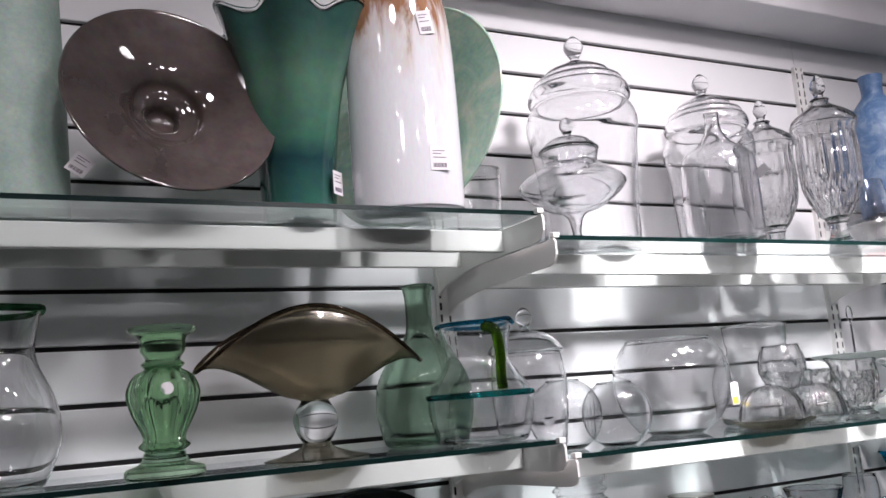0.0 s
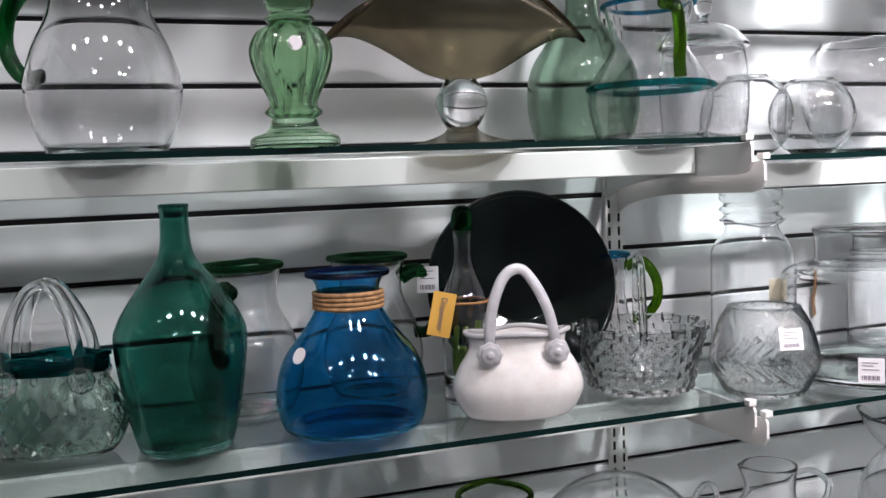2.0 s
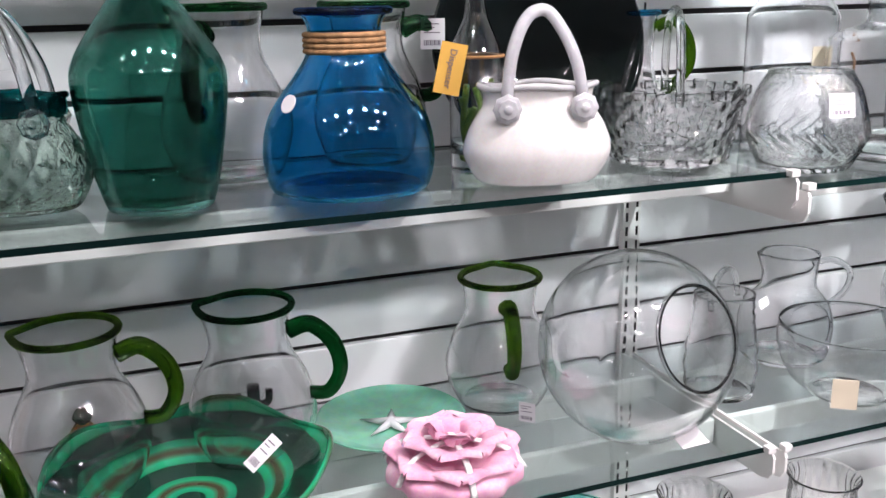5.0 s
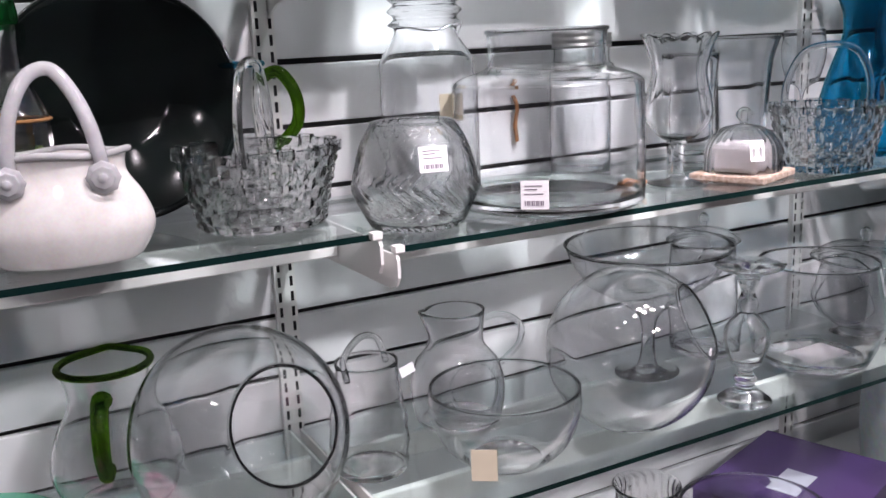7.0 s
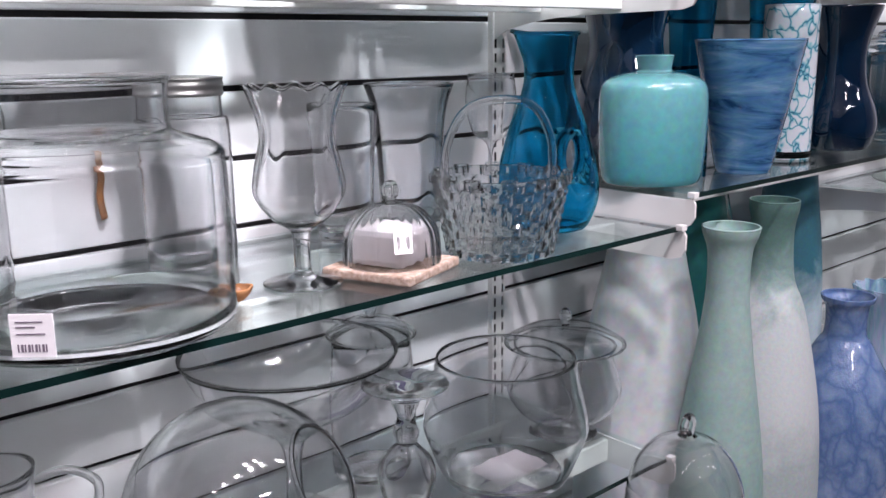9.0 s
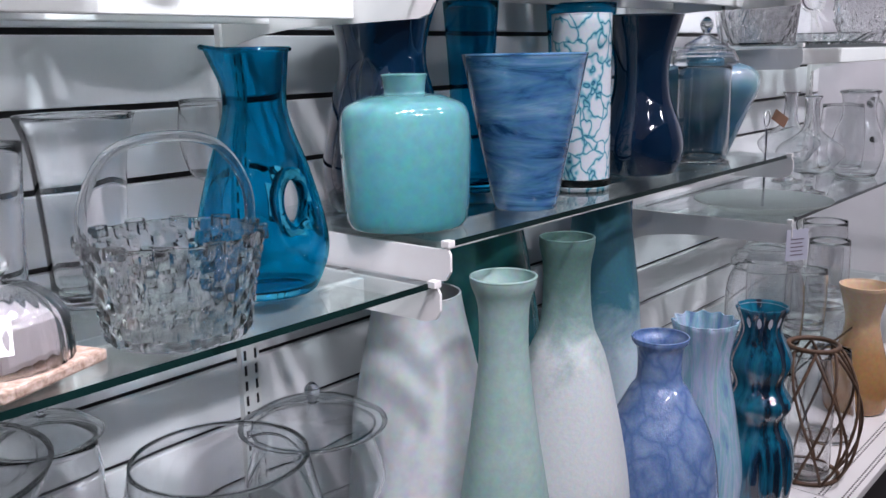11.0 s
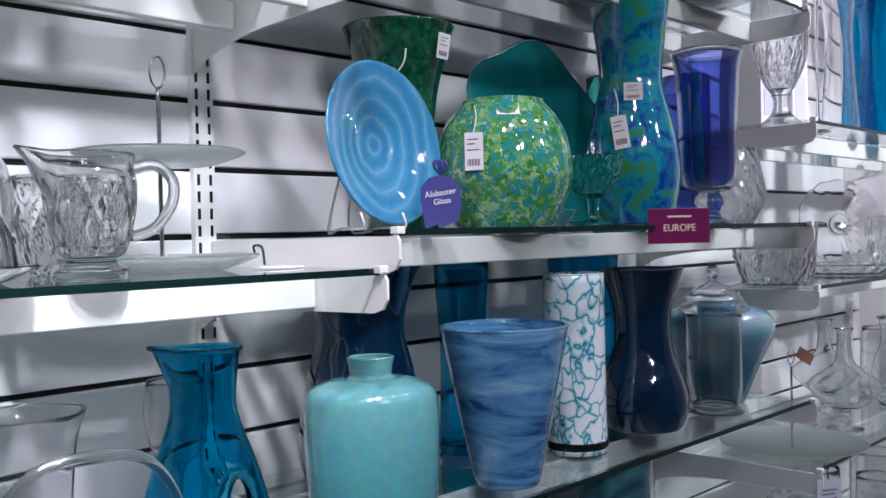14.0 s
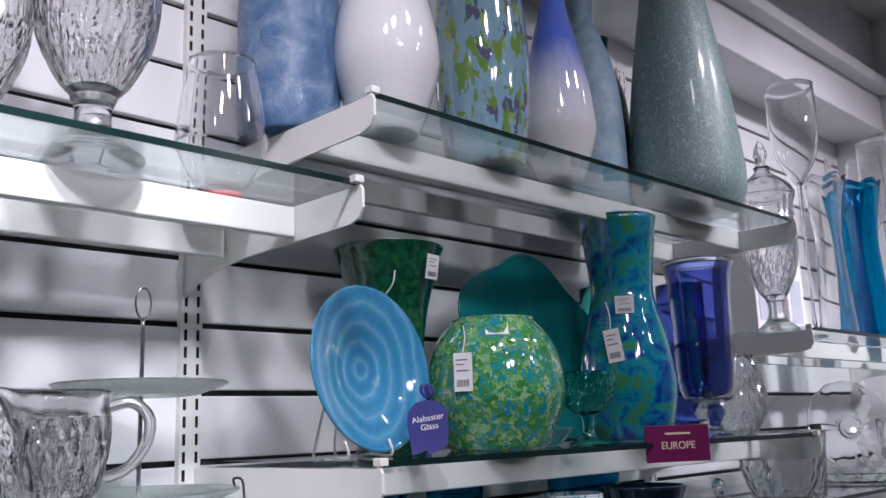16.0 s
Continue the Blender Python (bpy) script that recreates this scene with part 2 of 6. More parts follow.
# ---- glass and ceramic finishes ----
def pattern(name, kind, stops, scale=12.0, rough=0.08, coat=0.6, stretch=(1, 1, 1), distort=0.0, relief=0.0, clear=0.0):
    """Coloured art glass: blotches, cells, swirls, streaks or rings in the glass mass."""
    if name in MATS:
        return MATS[name]
    m, nt, b = nodes_of(name)
    c = nt.nodes.new("ShaderNodeTexCoord")
    mp = nt.nodes.new("ShaderNodeMapping")
    mp.inputs["Scale"].default_value = stretch
    nt.links.new(c.outputs["Object"], mp.inputs["Vector"])
    vec = mp.outputs[0]
    if kind == "mottle":
        n = tex_noise(nt, scale, 5, 0.6, vec, distort)
        fac = n.outputs[0]
    elif kind == "cells":
        w = tex_noise(nt, scale * 0.6, 3, 0.5, vec)
        ad = nt.nodes.new("ShaderNodeMixRGB")
        ad.blend_type = "ADD"
        ad.inputs[0].default_value = distort
        nt.links.new(vec, ad.inputs[1])
        nt.links.new(w.outputs["Color"], ad.inputs[2])
        v = nt.nodes.new("ShaderNodeTexVoronoi")
        v.inputs["Scale"].default_value = scale
        nt.links.new(ad.outputs[0], v.inputs["Vector"])
        s = nt.nodes.new("ShaderNodeSeparateColor")
        nt.links.new(v.outputs["Color"], s.inputs[0])
        fac = s.outputs[0]
    elif kind == "edges":
        v = nt.nodes.new("ShaderNodeTexVoronoi")
        v.feature = "DISTANCE_TO_EDGE"
        v.inputs["Scale"].default_value = scale
        w = tex_noise(nt, scale * 0.5, 3, 0.5, vec)
        ad = nt.nodes.new("ShaderNodeMixRGB")
        ad.blend_type = "ADD"
        ad.inputs[0].default_value = distort
        nt.links.new(vec, ad.inputs[1])
        nt.links.new(w.outputs["Color"], ad.inputs[2])
        nt.links.new(ad.outputs[0], v.inputs["Vector"])
        fac = v.outputs["Distance"]
    elif kind in ("swirl", "rings"):
        v = nt.nodes.new("ShaderNodeTexWave")
        v.wave_type = "RINGS" if kind == "rings" else "BANDS"
        v.bands_direction = "DIAGONAL"
        v.rings_direction = "Z"
        v.inputs["Scale"].default_value, v.inputs["Distortion"].default_value = scale, distort
        v.inputs["Detail"].default_value, v.inputs["Detail Scale"].default_value = 3, 1.2
        nt.links.new(vec, v.inputs["Vector"])
        fac = v.outputs["Fac"]
    else:
        s = nt.nodes.new("ShaderNodeSeparateXYZ")
        nt.links.new(c.outputs["Object"], s.inputs[0])
        n = tex_noise(nt, scale, 4, 0.6, vec, 0.5)
        ma = nt.nodes.new("ShaderNodeMath")
        ma.operation = "MULTIPLY_ADD"
        ma.inputs[1].default_value = distort
        nt.links.new(n.outputs[0], ma.inputs[0])
        nt.links.new(s.outputs[2], ma.inputs[2])
        fac = ma.outputs[0]
    r = ramp(nt, fac, stops)
    fine = tex_noise(nt, scale * 9, 3, 0.6, vec)
    mx = nt.nodes.new("ShaderNodeMixRGB")
    mx.blend_type = "OVERLAY"
    mx.inputs[0].default_value = 0.28
    nt.links.new(r.outputs[0], mx.inputs[1])
    nt.links.new(fine.outputs["Color"], mx.inputs[2])
    nt.links.new(mx.outputs[0], b.inputs["Base Color"])
    b.inputs["Roughness"].default_value, b.inputs["Coat Weight"].default_value = rough, coat
    b.inputs["Coat Roughness"].default_value = 0.03
    b.inputs["IOR"].default_value = 1.5
    b.inputs["Transmission Weight"].default_value = clear
    if relief:
        bump(nt, b, fine.outputs[0], relief, 0.002)
    MATS[name] = m
    return m


CRYSTAL = glass("cut_crystal", (0.998, 0.998, 1.0), rough=0.0, ior=1.30, gloss=0.10)
TEAL_GLASS = glass("teal_glass", (0.44, 0.69, 0.64), rough=0.0, ior=1.45)
DEEP_BLUE = glass("deep_blue_glass", (0.36, 0.74, 0.93), rough=0.0, ior=1.45)
PITCHER_BLUE = glass("petrol_blue_glass", (0.28, 0.74, 0.88), rough=0.0, ior=1.45)
PALE_GREEN = glass("pale_green_glass", (0.80, 0.93, 0.80), rough=0.04, relief=0.08, relief_scale=22, ior=1.42)
BOTTLE_GREEN = glass("bottle_green_glass", (0.76, 0.84, 0.78), rough=0.05, relief=0.08, relief_scale=22, ior=1.42)
RIM_GREEN = glass("rim_green_glass", (0.24, 0.40, 0.07), rough=0.02)
DARK_RIM = glass("dark_green_rim", (0.05, 0.26, 0.11), rough=0.02)
RIM_TEAL = glass("rim_teal_glass", (0.05, 0.50, 0.52))
RIM_BLUE = glass("rim_blue_glass", (0.10, 0.55, 0.78))
SMOKE = glass("smoke_glass", (0.67, 0.645, 0.58), rough=0.14, relief=0.08, relief_scale=22, ior=1.42)
COBALT = glass("cobalt_glass", (0.56, 0.62, 0.90), rough=0.04, relief=0.08, relief_scale=22, ior=1.42)
AQUA_GLASS = glass("aqua_glass", (0.55, 0.88, 0.85), rough=0.04, relief=0.08, relief_scale=22, ior=1.42)
FROSTED = glass("frosted_glass", (0.93, 0.96, 0.95), rough=0.3, relief=0.6, relief_scale=160)
NAVY = pattern("navy_glass", "mottle", [(0.3, (0.001, 0.006, 0.02)), (0.75, (0.003, 0.024, 0.06))], 9, 0.04, 1.0)
SAGE = pattern("sage_frost", "mottle", [(0.3, (0.230, 0.340, 0.289)), (0.7, (0.391, 0.476, 0.425))], 14, 0.5, 0.0, relief=0.25)
LUSTRE = pattern("brown_lustre", "mottle", [(0.3, (0.035, 0.026, 0.024)), (0.7, (0.105, 0.085, 0.08))], 7, 0.04, 1.0)
JADE_BANDS = pattern("jade_bands", "zgrad", [(0.05, (0.038, 0.128, 0.098)), (0.13, (0.015, 0.053, 0.060)), (0.17, (0.053, 0.150, 0.105)), (0.26, (0.098, 0.203, 0.143)), (0.36, (0.038, 0.098, 0.083))], 6, 0.05, 1.0, distort=0.07)
MILK_BROWN = pattern("milk_brown", "zgrad", [(0.40, (0.72, 0.73, 0.76)), (0.47, (0.66, 0.62, 0.60)), (0.52, (0.30, 0.15, 0.08)), (0.62, (0.42, 0.24, 0.15))], 9, 0.06, 1.0, stretch=(3, 3, 0.7), distort=0.32)
JADE_CREAM = pattern("jade_cream", "mottle", [(0.3, (0.22, 0.44, 0.35)), (0.55, (0.42, 0.58, 0.46)), (0.75, (0.66, 0.68, 0.55))], 11, 0.1, 0.8, distort=1.2)
PEARL = pattern("pearl_white", "mottle", [(0.3, (0.70, 0.66, 0.63)), (0.7, (0.82, 0.81, 0.79))], 30, 0.15, 0.8)
BLACK_GLASS = pattern("black_glass", "mottle", [(0.3, (0.002, 0.003, 0.003)), (0.7, (0.006, 0.009, 0.0085))], 4, 0.06, 0.3)
AQUA = pattern("aqua_glaze", "zgrad", [(0.02, (0.058, 0.245, 0.274)), (0.12, (0.108, 0.338, 0.360)), (0.24, (0.173, 0.403, 0.418))], 8, 0.1, 0.8, distort=0.03)
BLUE_SWIRL = pattern("blue_swirl", "mottle", [(0.34, (0.010, 0.045, 0.13)), (0.43, (0.050, 0.155, 0.31)), (0.56, (0.105, 0.245, 0.410)), (0.72, (0.24, 0.39, 0.54))], 5.0, 0.08, 0.8, (0.9, 0.9, 3.6), 2.2)
BLUE_SWIRL.node_tree.nodes["Mapping"].inputs["Rotation"].default_value = (0.25, 0.45, 0)
MOSAIC = pattern("mosaic_glass", "edges", [(0.0, (0.010, 0.060, 0.150)), (0.022, (0.10, 0.36, 0.44)), (0.06, (0.34, 0.56, 0.62)), (0.12, (0.62, 0.68, 0.72)), (1.0, (0.70, 0.74, 0.77))], 26, 0.1, 0.8, (1, 1, 0.8), 0.16)
BLUE_HAZE = pattern("blue_haze_glass", "swirl", [(0.0, (0.08, 0.26, 0.40)), (0.5, (0.20, 0.42, 0.55)), (1.0, (0.40, 0.56, 0.64))], 2.4, 0.06, 0.8, (0.6, 0.6, 1.5), 8.0, clear=0.45)
ICE_GREEN = pattern("ice_green_frost", "mottle", [(0.3, (0.224, 0.360, 0.336)), (0.7, (0.336, 0.456, 0.424))], 10, 0.55, 0.0, relief=0.2)
CHALK = pattern("chalk_glass", "zgrad", [(0.30, (0.42, 0.49, 0.49)), (0.42, (0.60, 0.65, 0.65)), (0.60, (0.56, 0.62, 0.62)), (0.68, (0.22, 0.34, 0.32)), (0.76, (0.10, 0.19, 0.17))], 16, 0.5, 0.15, distort=0.2, relief=0.3)
PALE_FROST = pattern("pale_frost", "mottle", [(0.3, (0.425, 0.484, 0.493)), (0.7, (0.561, 0.603, 0.612))], 6, 0.4, 0.1, relief=0.15)
PINE = pattern("pine_glass", "mottle", [(0.3, (0.012, 0.07, 0.075)), (0.7, (0.02, 0.11, 0.105))], 8, 0.2, 0.4)
TEAL_CHALK = pattern("teal_chalk", "zgrad", [(0.25, (0.50, 0.60, 0.64)), (0.50, (0.44, 0.56, 0.60)), (0.62, (0.04, 0.15, 0.20))], 14, 0.5, 0.1, distort=0.22)
PERIWINKLE = pattern("periwinkle_glass", "edges", [(0.0, (0.10, 0.18, 0.38)), (0.12, (0.15, 0.24, 0.45)), (0.35, (0.22, 0.32, 0.52)), (0.6, (0.30, 0.40, 0.58))], 22, 0.25, 0.7, (1, 1, 0.75), 0.14, relief=0.5)
PASTEL = pattern("pastel_streaks", "mottle", [(0.3, (0.15, 0.20, 0.50)), (0.45, (0.26, 0.48, 0.56)), (0.58, (0.45, 0.52, 0.68)), (0.75, (0.22, 0.50, 0.44))], 22, 0.1, 0.8, (1.6, 1.6, 0.16), 0.6)
BLUE_FROST = pattern("blue_frost", "mottle", [(0.36, (0.045, 0.105, 0.225)), (0.52, (0.090, 0.165, 0.300)), (0.68, (0.203, 0.277, 0.390))], 26, 0.45, 0.1, distort=0.6, relief=0.3)
PALE_BLUE_FROST = pattern("pale_blue_frost", "mottle", [(0.35, (0.136, 0.240, 0.336)), (0.65, (0.272, 0.368, 0.448))], 18, 0.5, 0.1, distort=0.8, relief=0.3)
MILK_BLUE = pattern("milk_blue", "zgrad", [(0.14, (0.74, 0.73, 0.75)), (0.22, (0.62, 0.66, 0.80)), (0.30, (0.10, 0.17, 0.66))], 8, 0.05, 1.0, (2, 2, 0.5), distort=0.12)
MILK_WHITE = pattern("milk_white", "zgrad", [(0.26, (0.76, 0.75, 0.77)), (0.34, (0.66, 0.68, 0.80)), (0.42, (0.14, 0.20, 0.62))], 8, 0.05, 1.0, (2, 2, 0.5), distort=0.1)
SPECKLED = pattern("speckled_glass", "cells", [(0.0, (0.22, 0.36, 0.46)), (0.52, (0.26, 0.40, 0.48)), (0.60, (0.15, 0.27, 0.06)), (0.80, (0.24, 0.36, 0.10)), (0.86, (0.10, 0.10, 0.18)), (1.0, (0.13, 0.14, 0.24))], 72, 0.06, 1.0, (1, 1, 0.42), 0.06)
SPECKLED.node_tree.nodes["Color Ramp"].color_ramp.interpolation = "CONSTANT"
GREY_FIBRE = pattern("grey_fibre_glass", "edges", [(0.0, (0.52, 0.60, 0.59)), (0.025, (0.36, 0.46, 0.45)), (0.06, (0.22, 0.32, 0.32)), (1.0, (0.27, 0.37, 0.37))], 26, 0.4, 0.3, (1, 1, 0.55), 0.6)
EMERALD = pattern("emerald_speckle", "mottle", [(0.35, (0.003, 0.035, 0.021)), (0.55, (0.008, 0.077, 0.035)), (0.7, (0.042, 0.126, 0.035))], 70, 0.06, 1.0)
BLUE_RINGS = pattern("blue_rings", "rings", [(0.0, (0.040, 0.200, 0.370)), (0.6, (0.055, 0.240, 0.420)), (0.9, (0.075, 0.262, 0.435)), (1.0, (0.120, 0.300, 0.460))], 12, 0.08, 0.9, (1.25, 1, 1), 3.0)
SEA_GREEN = pattern("sea_green_flecks", "cells", [(0.0, (0.030, 0.16, 0.030)), (0.28, (0.085, 0.28, 0.055)), (0.46, (0.020, 0.24, 0.21)), (0.62, (0.020, 0.21, 0.34)), (0.74, (0.15, 0.34, 0.09)), (1.0, (0.30, 0.46, 0.26))], 115, 0.07, 0.8, (1, 1, 1), 0.05)
SEA_BLUE = pattern("sea_blue_flecks", "mottle", [(0.36, (0.006, 0.035, 0.24)), (0.45, (0.008, 0.13, 0.27)), (0.53, (0.014, 0.22, 0.30)), (0.60, (0.03, 0.20, 0.12)), (0.68, (0.05, 0.19, 0.04)), (0.8, (0.024, 0.25, 0.27))], 24, 0.07, 1.0, distort=1.0)
WAVY_TEAL = pattern("wavy_teal", "mottle", [(0.3, (0.006, 0.10, 0.11)), (0.7, (0.012, 0.16, 0.16))], 5, 0.12, 0.6)
STRIPED_TEAL = pattern("striped_teal", "mottle", [(0.42, (0.003, 0.015, 0.035)), (0.50, (0.008, 0.10, 0.17)), (0.62, (0.012, 0.17, 0.25))], 34, 0.04, 1.0, (1, 1, 0.03))
GREEN_RINGS = pattern("green_rings", "rings", [(0.0, (0.004, 0.030, 0.018)), (0.42, (0.006, 0.045, 0.025)), (0.52, (0.012, 0.27, 0.12)), (0.82, (0.02, 0.36, 0.17)), (1.0, (0.06, 0.055, 0.025))], 4.2, 0.05, 1.0, distort=1.2)
MINT = pattern("mint_disc", "mottle", [(0.3, (0.14, 0.42, 0.28)), (0.7, (0.22, 0.52, 0.38))], 6, 0.25, 0.5)
PINK = pattern("pink_petals", "mottle", [(0.3, (0.72, 0.28, 0.45)), (0.6, (0.80, 0.45, 0.58)), (0.8, (0.86, 0.66, 0.72))], 40, 0.6, 0.0, (1, 1, 0.4))
AMBER = pattern("amber_glaze", "zgrad", [(0.0, (0.34, 0.17, 0.06)), (0.2, (0.45, 0.26, 0.11)), (0.34, (0.70, 0.52, 0.34))], 9, 0.12, 0.6, distort=0.06)
CARD_WHITE = solid("white_card", (0.80, 0.78, 0.80), 0.7, vary=0.04)
CARD_GREY = solid("grey_card", (0.50, 0.52, 0.60), 0.7)
INK = solid("ink", (0.16, 0.13, 0.17), 0.7)
INK_RED = solid("ink_red", (0.55, 0.08, 0.10), 0.7)
CARD_YELLOW = solid("yellow_card", (0.78, 0.42, 0.08), 0.65)
CARD_BEIGE = solid("beige_card", (0.66, 0.58, 0.44), 0.75)
CARD_VIOLET = solid("violet_card", (0.035, 0.035, 0.20), 0.6, grain=200)
CARD_BROWN = solid("brown_card", (0.16, 0.085, 0.05), 0.7)
SIGN_MAGENTA = solid("magenta_acrylic", (0.13, 0.008, 0.07), 0.3)
TEAL_BOX = solid("teal_card_box", (0.0, 0.17, 0.19), 0.55, vary=0.06)
PURPLE_BOX = solid("purple_card_box", (0.08, 0.045, 0.15), 0.35, coat=0.4)
ROPE = solid("rope", (0.36, 0.20, 0.09), 0.85, vary=0.35, scale=120, grain=300, relief=0.5)
WICKER = solid("wicker", (0.10, 0.055, 0.03), 0.6, vary=0.35, scale=40, grain=200, relief=0.4)
CORK = solid("cork", (0.28, 0.13, 0.05), 0.9, vary=0.4, scale=60)
CHROME = solid("chrome_wire", (0.7, 0.7, 0.72), 0.2, metal=1.0, relief=0)
STRING_WHITE = solid("white_string", (0.78, 0.78, 0.76), 0.8)
BLACK_CORD = solid("black_cord", (0.015, 0.015, 0.018), 0.7)
RED_STICKER = solid("red_sticker", (0.62, 0.05, 0.06), 0.5)
LEAF = solid("herb_green", (0.14, 0.24, 0.03), 0.6, vary=0.4, scale=60)


# ---- shapes ----
def smooth_profile(pts, sub=6):
    out = []
    n = len(pts)
    for i in range(n - 1):
        p0, p1, p2, p3 = pts[max(i - 1, 0)], pts[i], pts[i + 1], pts[min(i + 2, n - 1)]
        for k in range(sub):
            t = k / sub
            q = []
            for a in (0, 1):
                q.append(0.5 * (2 * p1[a] + (p2[a] - p0[a]) * t + (2 * p0[a] - 5 * p1[a] + 4 * p2[a] - p3[a]) * t * t + (3 * p1[a] - p0[a] - 3 * p2[a] + p3[a]) * t ** 3))
            out.append((max(q[0], 0.0005), q[1]))
    out.append(pts[-1])
    return out


def ring_mesh(rings, seg, deform, height, squash):
    verts, faces = [], []
    for r, h, outer in rings:
        for i in range(seg):
            th = 2 * math.pi * i / seg
            rr, hh = r, h
            if deform:
                rr, hh = deform(th, h / height, r, h, outer)
            verts.append((rr * math.cos(th) * squash[0], rr * math.sin(th) * squash[1], hh))
    n = len(rings)
    for k in range(n - 1):
        for i in range(seg):
            j = (i + 1) % seg
            faces.append((k * seg + i, k * seg + j, (k + 1) * seg + j, (k + 1) * seg + i))
    faces.append(tuple(range(seg - 1, -1, -1)))
    faces.append(tuple((n - 1) * seg + i for i in range(seg)))
    return verts, faces


def mesh_part(name, verts, faces, mat, parent, label="", smooth=True, sharp=None):
    me = bpy.data.meshes.new(name)
    me.from_pydata(verts, [], faces)
    bm = bmesh.new()
    bm.from_mesh(me)
    bmesh.ops.recalc_face_normals(bm, faces=bm.faces)
    bm.to_mesh(me)
    bm.free()
    if smooth:
        me.polygons.foreach_set("use_smooth", [True] * len(me.polygons))
        if sharp:
            me.set_sharp_from_angle(angle=radians(sharp))
    me.materials.append(mat)
    ob = new(name, me)
    ob.parent = parent
    if label:
        tagged(ob, label)
    return ob


def turned(name, outer, mat, parent, th=0.003, base=0.006, seg=48, sub=6, deform=None, squash=(1, 1), label="", smooth=True, tall=True, sharp=None):
    """A blown or turned hollow body: outer wall, rim, inner wall and floor."""
    height = max(h for r, h in outer) or 1
    o = smooth_profile(outer, sub)
    rings = [(max(o[0][0] * 0.02, 0.0005), o[0][1] + 0.001, False)] + [(r, h, True) for r, h in o]
    if th:
        rtop, htop = o[-1]
        rings.append((max(rtop - th * 0.5, 0.0006), htop + th * 0.35, True))
        inner = [(max(r - th, 0.0006), h, False) for r, h in reversed(o) if h >= o[0][1] + base]
        rings += inner
        rings.append((0.0008, (inner[-1][1] if inner else htop) - base * 0.1, False))
    verts, faces = ring_mesh(rings, seg, deform, height, squash)
    return mesh_part(name, verts, faces, mat, parent, label, smooth, sharp)


def solid_turned(name, outer, mat, parent, seg=40, sub=6, deform=None, squash=(1, 1), label="", smooth=True):
    return turned(name, outer, mat, parent, 0, 0, seg, sub, deform, squash, label, smooth)


def tube(name, pts, radius, mat, parent, label="", seg=10, sub=6, taper=None, closed=False, flat=1.0):
    """A rod or pulled handle along a smooth line."""
    pts = [Vector(p) for p in pts]
    line = []
    n = len(pts)
    last = n if closed else n - 1
    for i in range(last):
        if closed:
            p0, p1, p2, p3 = pts[i - 1], pts[i], pts[(i + 1) % n], pts[(i + 2) % n]
        else:
            p0, p1, p2, p3 = pts[max(i - 1, 0)], pts[i], pts[i + 1], pts[min(i + 2, n - 1)]
        for k in range(sub):
            t = k / sub
            line.append(0.5 * (2 * p1 + (p2 - p0) * t + (2 * p0 - 5 * p1 + 4 * p2 - p3) * t * t + (3 * p1 - p0 - 3 * p2 + p3) * t ** 3))
    if not closed:
        line.append(pts[-1])
    m = len(line)
    verts, faces = [], []
    up = Vector((0, 0, 1))
    d0 = (line[1] - line[0]).normalized()
    if abs(d0.z) > 0.9:
        up = Vector((0, 1, 0))
    side = d0.cross(up).normalized()
    for i, p in enumerate(line):
        d = (line[(i + 1) % m] - line[i - 1]) if closed else (line[min(i + 1, m - 1)] - line[max(i - 1, 0)])
        d.normalize()
        side = (side - d * side.dot(d)).normalized()
        other = d.cross(side)
        r = radius * (taper(i / (m - 1)) if taper else 1)
        for k in range(seg):
            a = 2 * math.pi * k / seg
            verts.append(p + side * (math.cos(a) * r) + other * (math.sin(a) * r * flat))
    for i in range(m if closed else m - 1):
        for k in range(seg):
            a, b = i * seg + k, i * seg + (k + 1) % seg
            c, e = ((i + 1) % m) * seg + (k + 1) % seg, ((i + 1) % m) * seg + k
            faces.append((a, b, c, e))
    if not closed:
        faces.append(tuple(range(seg - 1, -1, -1)))
        faces.append(tuple((m - 1) * seg + k for k in range(seg)))
    return mesh_part(name, [tuple(v) for v in verts], faces, mat, parent, label)


def rim_ring(r, z, thick, mat, parent, label="", deform=None, squash=(1, 1), name="rim"):
    pts = []
    for i in range(24):
        a = 2 * math.pi * i / 24
        rr, zz = (deform(a, 1, r, z, True) if deform else (r, z))
        pts.append((rr * math.cos(a) * squash[0], rr * math.sin(a) * squash[1], zz))
    return tube(name, pts, thick, mat, parent, label, 8, 3, closed=True)


def scaled(h, r, pts):
    return [(a * r, b * h) for a, b in pts]


def ribs(n, depth):
    return lambda th, f, r, h, outer: (r * (1 + depth * math.cos(n * th)) if outer else r, h)


def twist_ribs(n, depth, turns):
    return lambda th, f, r, h, outer: (r * (1 + depth * math.cos(n * (th + turns * f))) if outer else r, h)


def ruffle(n, depth, lift, start=0.6):
    def go(th, f, r, h, outer):
        k = max(0.0, (f - start) / (1 - start)) ** 1.6
        return r * (1 + depth * k * math.cos(n * th)), h + lift * k * math.cos(n * th + 0.6)
    return go


def diamonds(n, rows, depth, lo=0.0, hi=1.0):
    def go(th, f, r, h, outer):
        if not outer or f < lo or f > hi:
            return r, h
        a = abs(math.sin(n / 2 * th + rows * math.pi * f))
        b = abs(math.sin(n / 2 * th - rows * math.pi * f))
        return r * (1 - depth * (1 - min(1, 1.6 * min(a, b)))), h
    return go


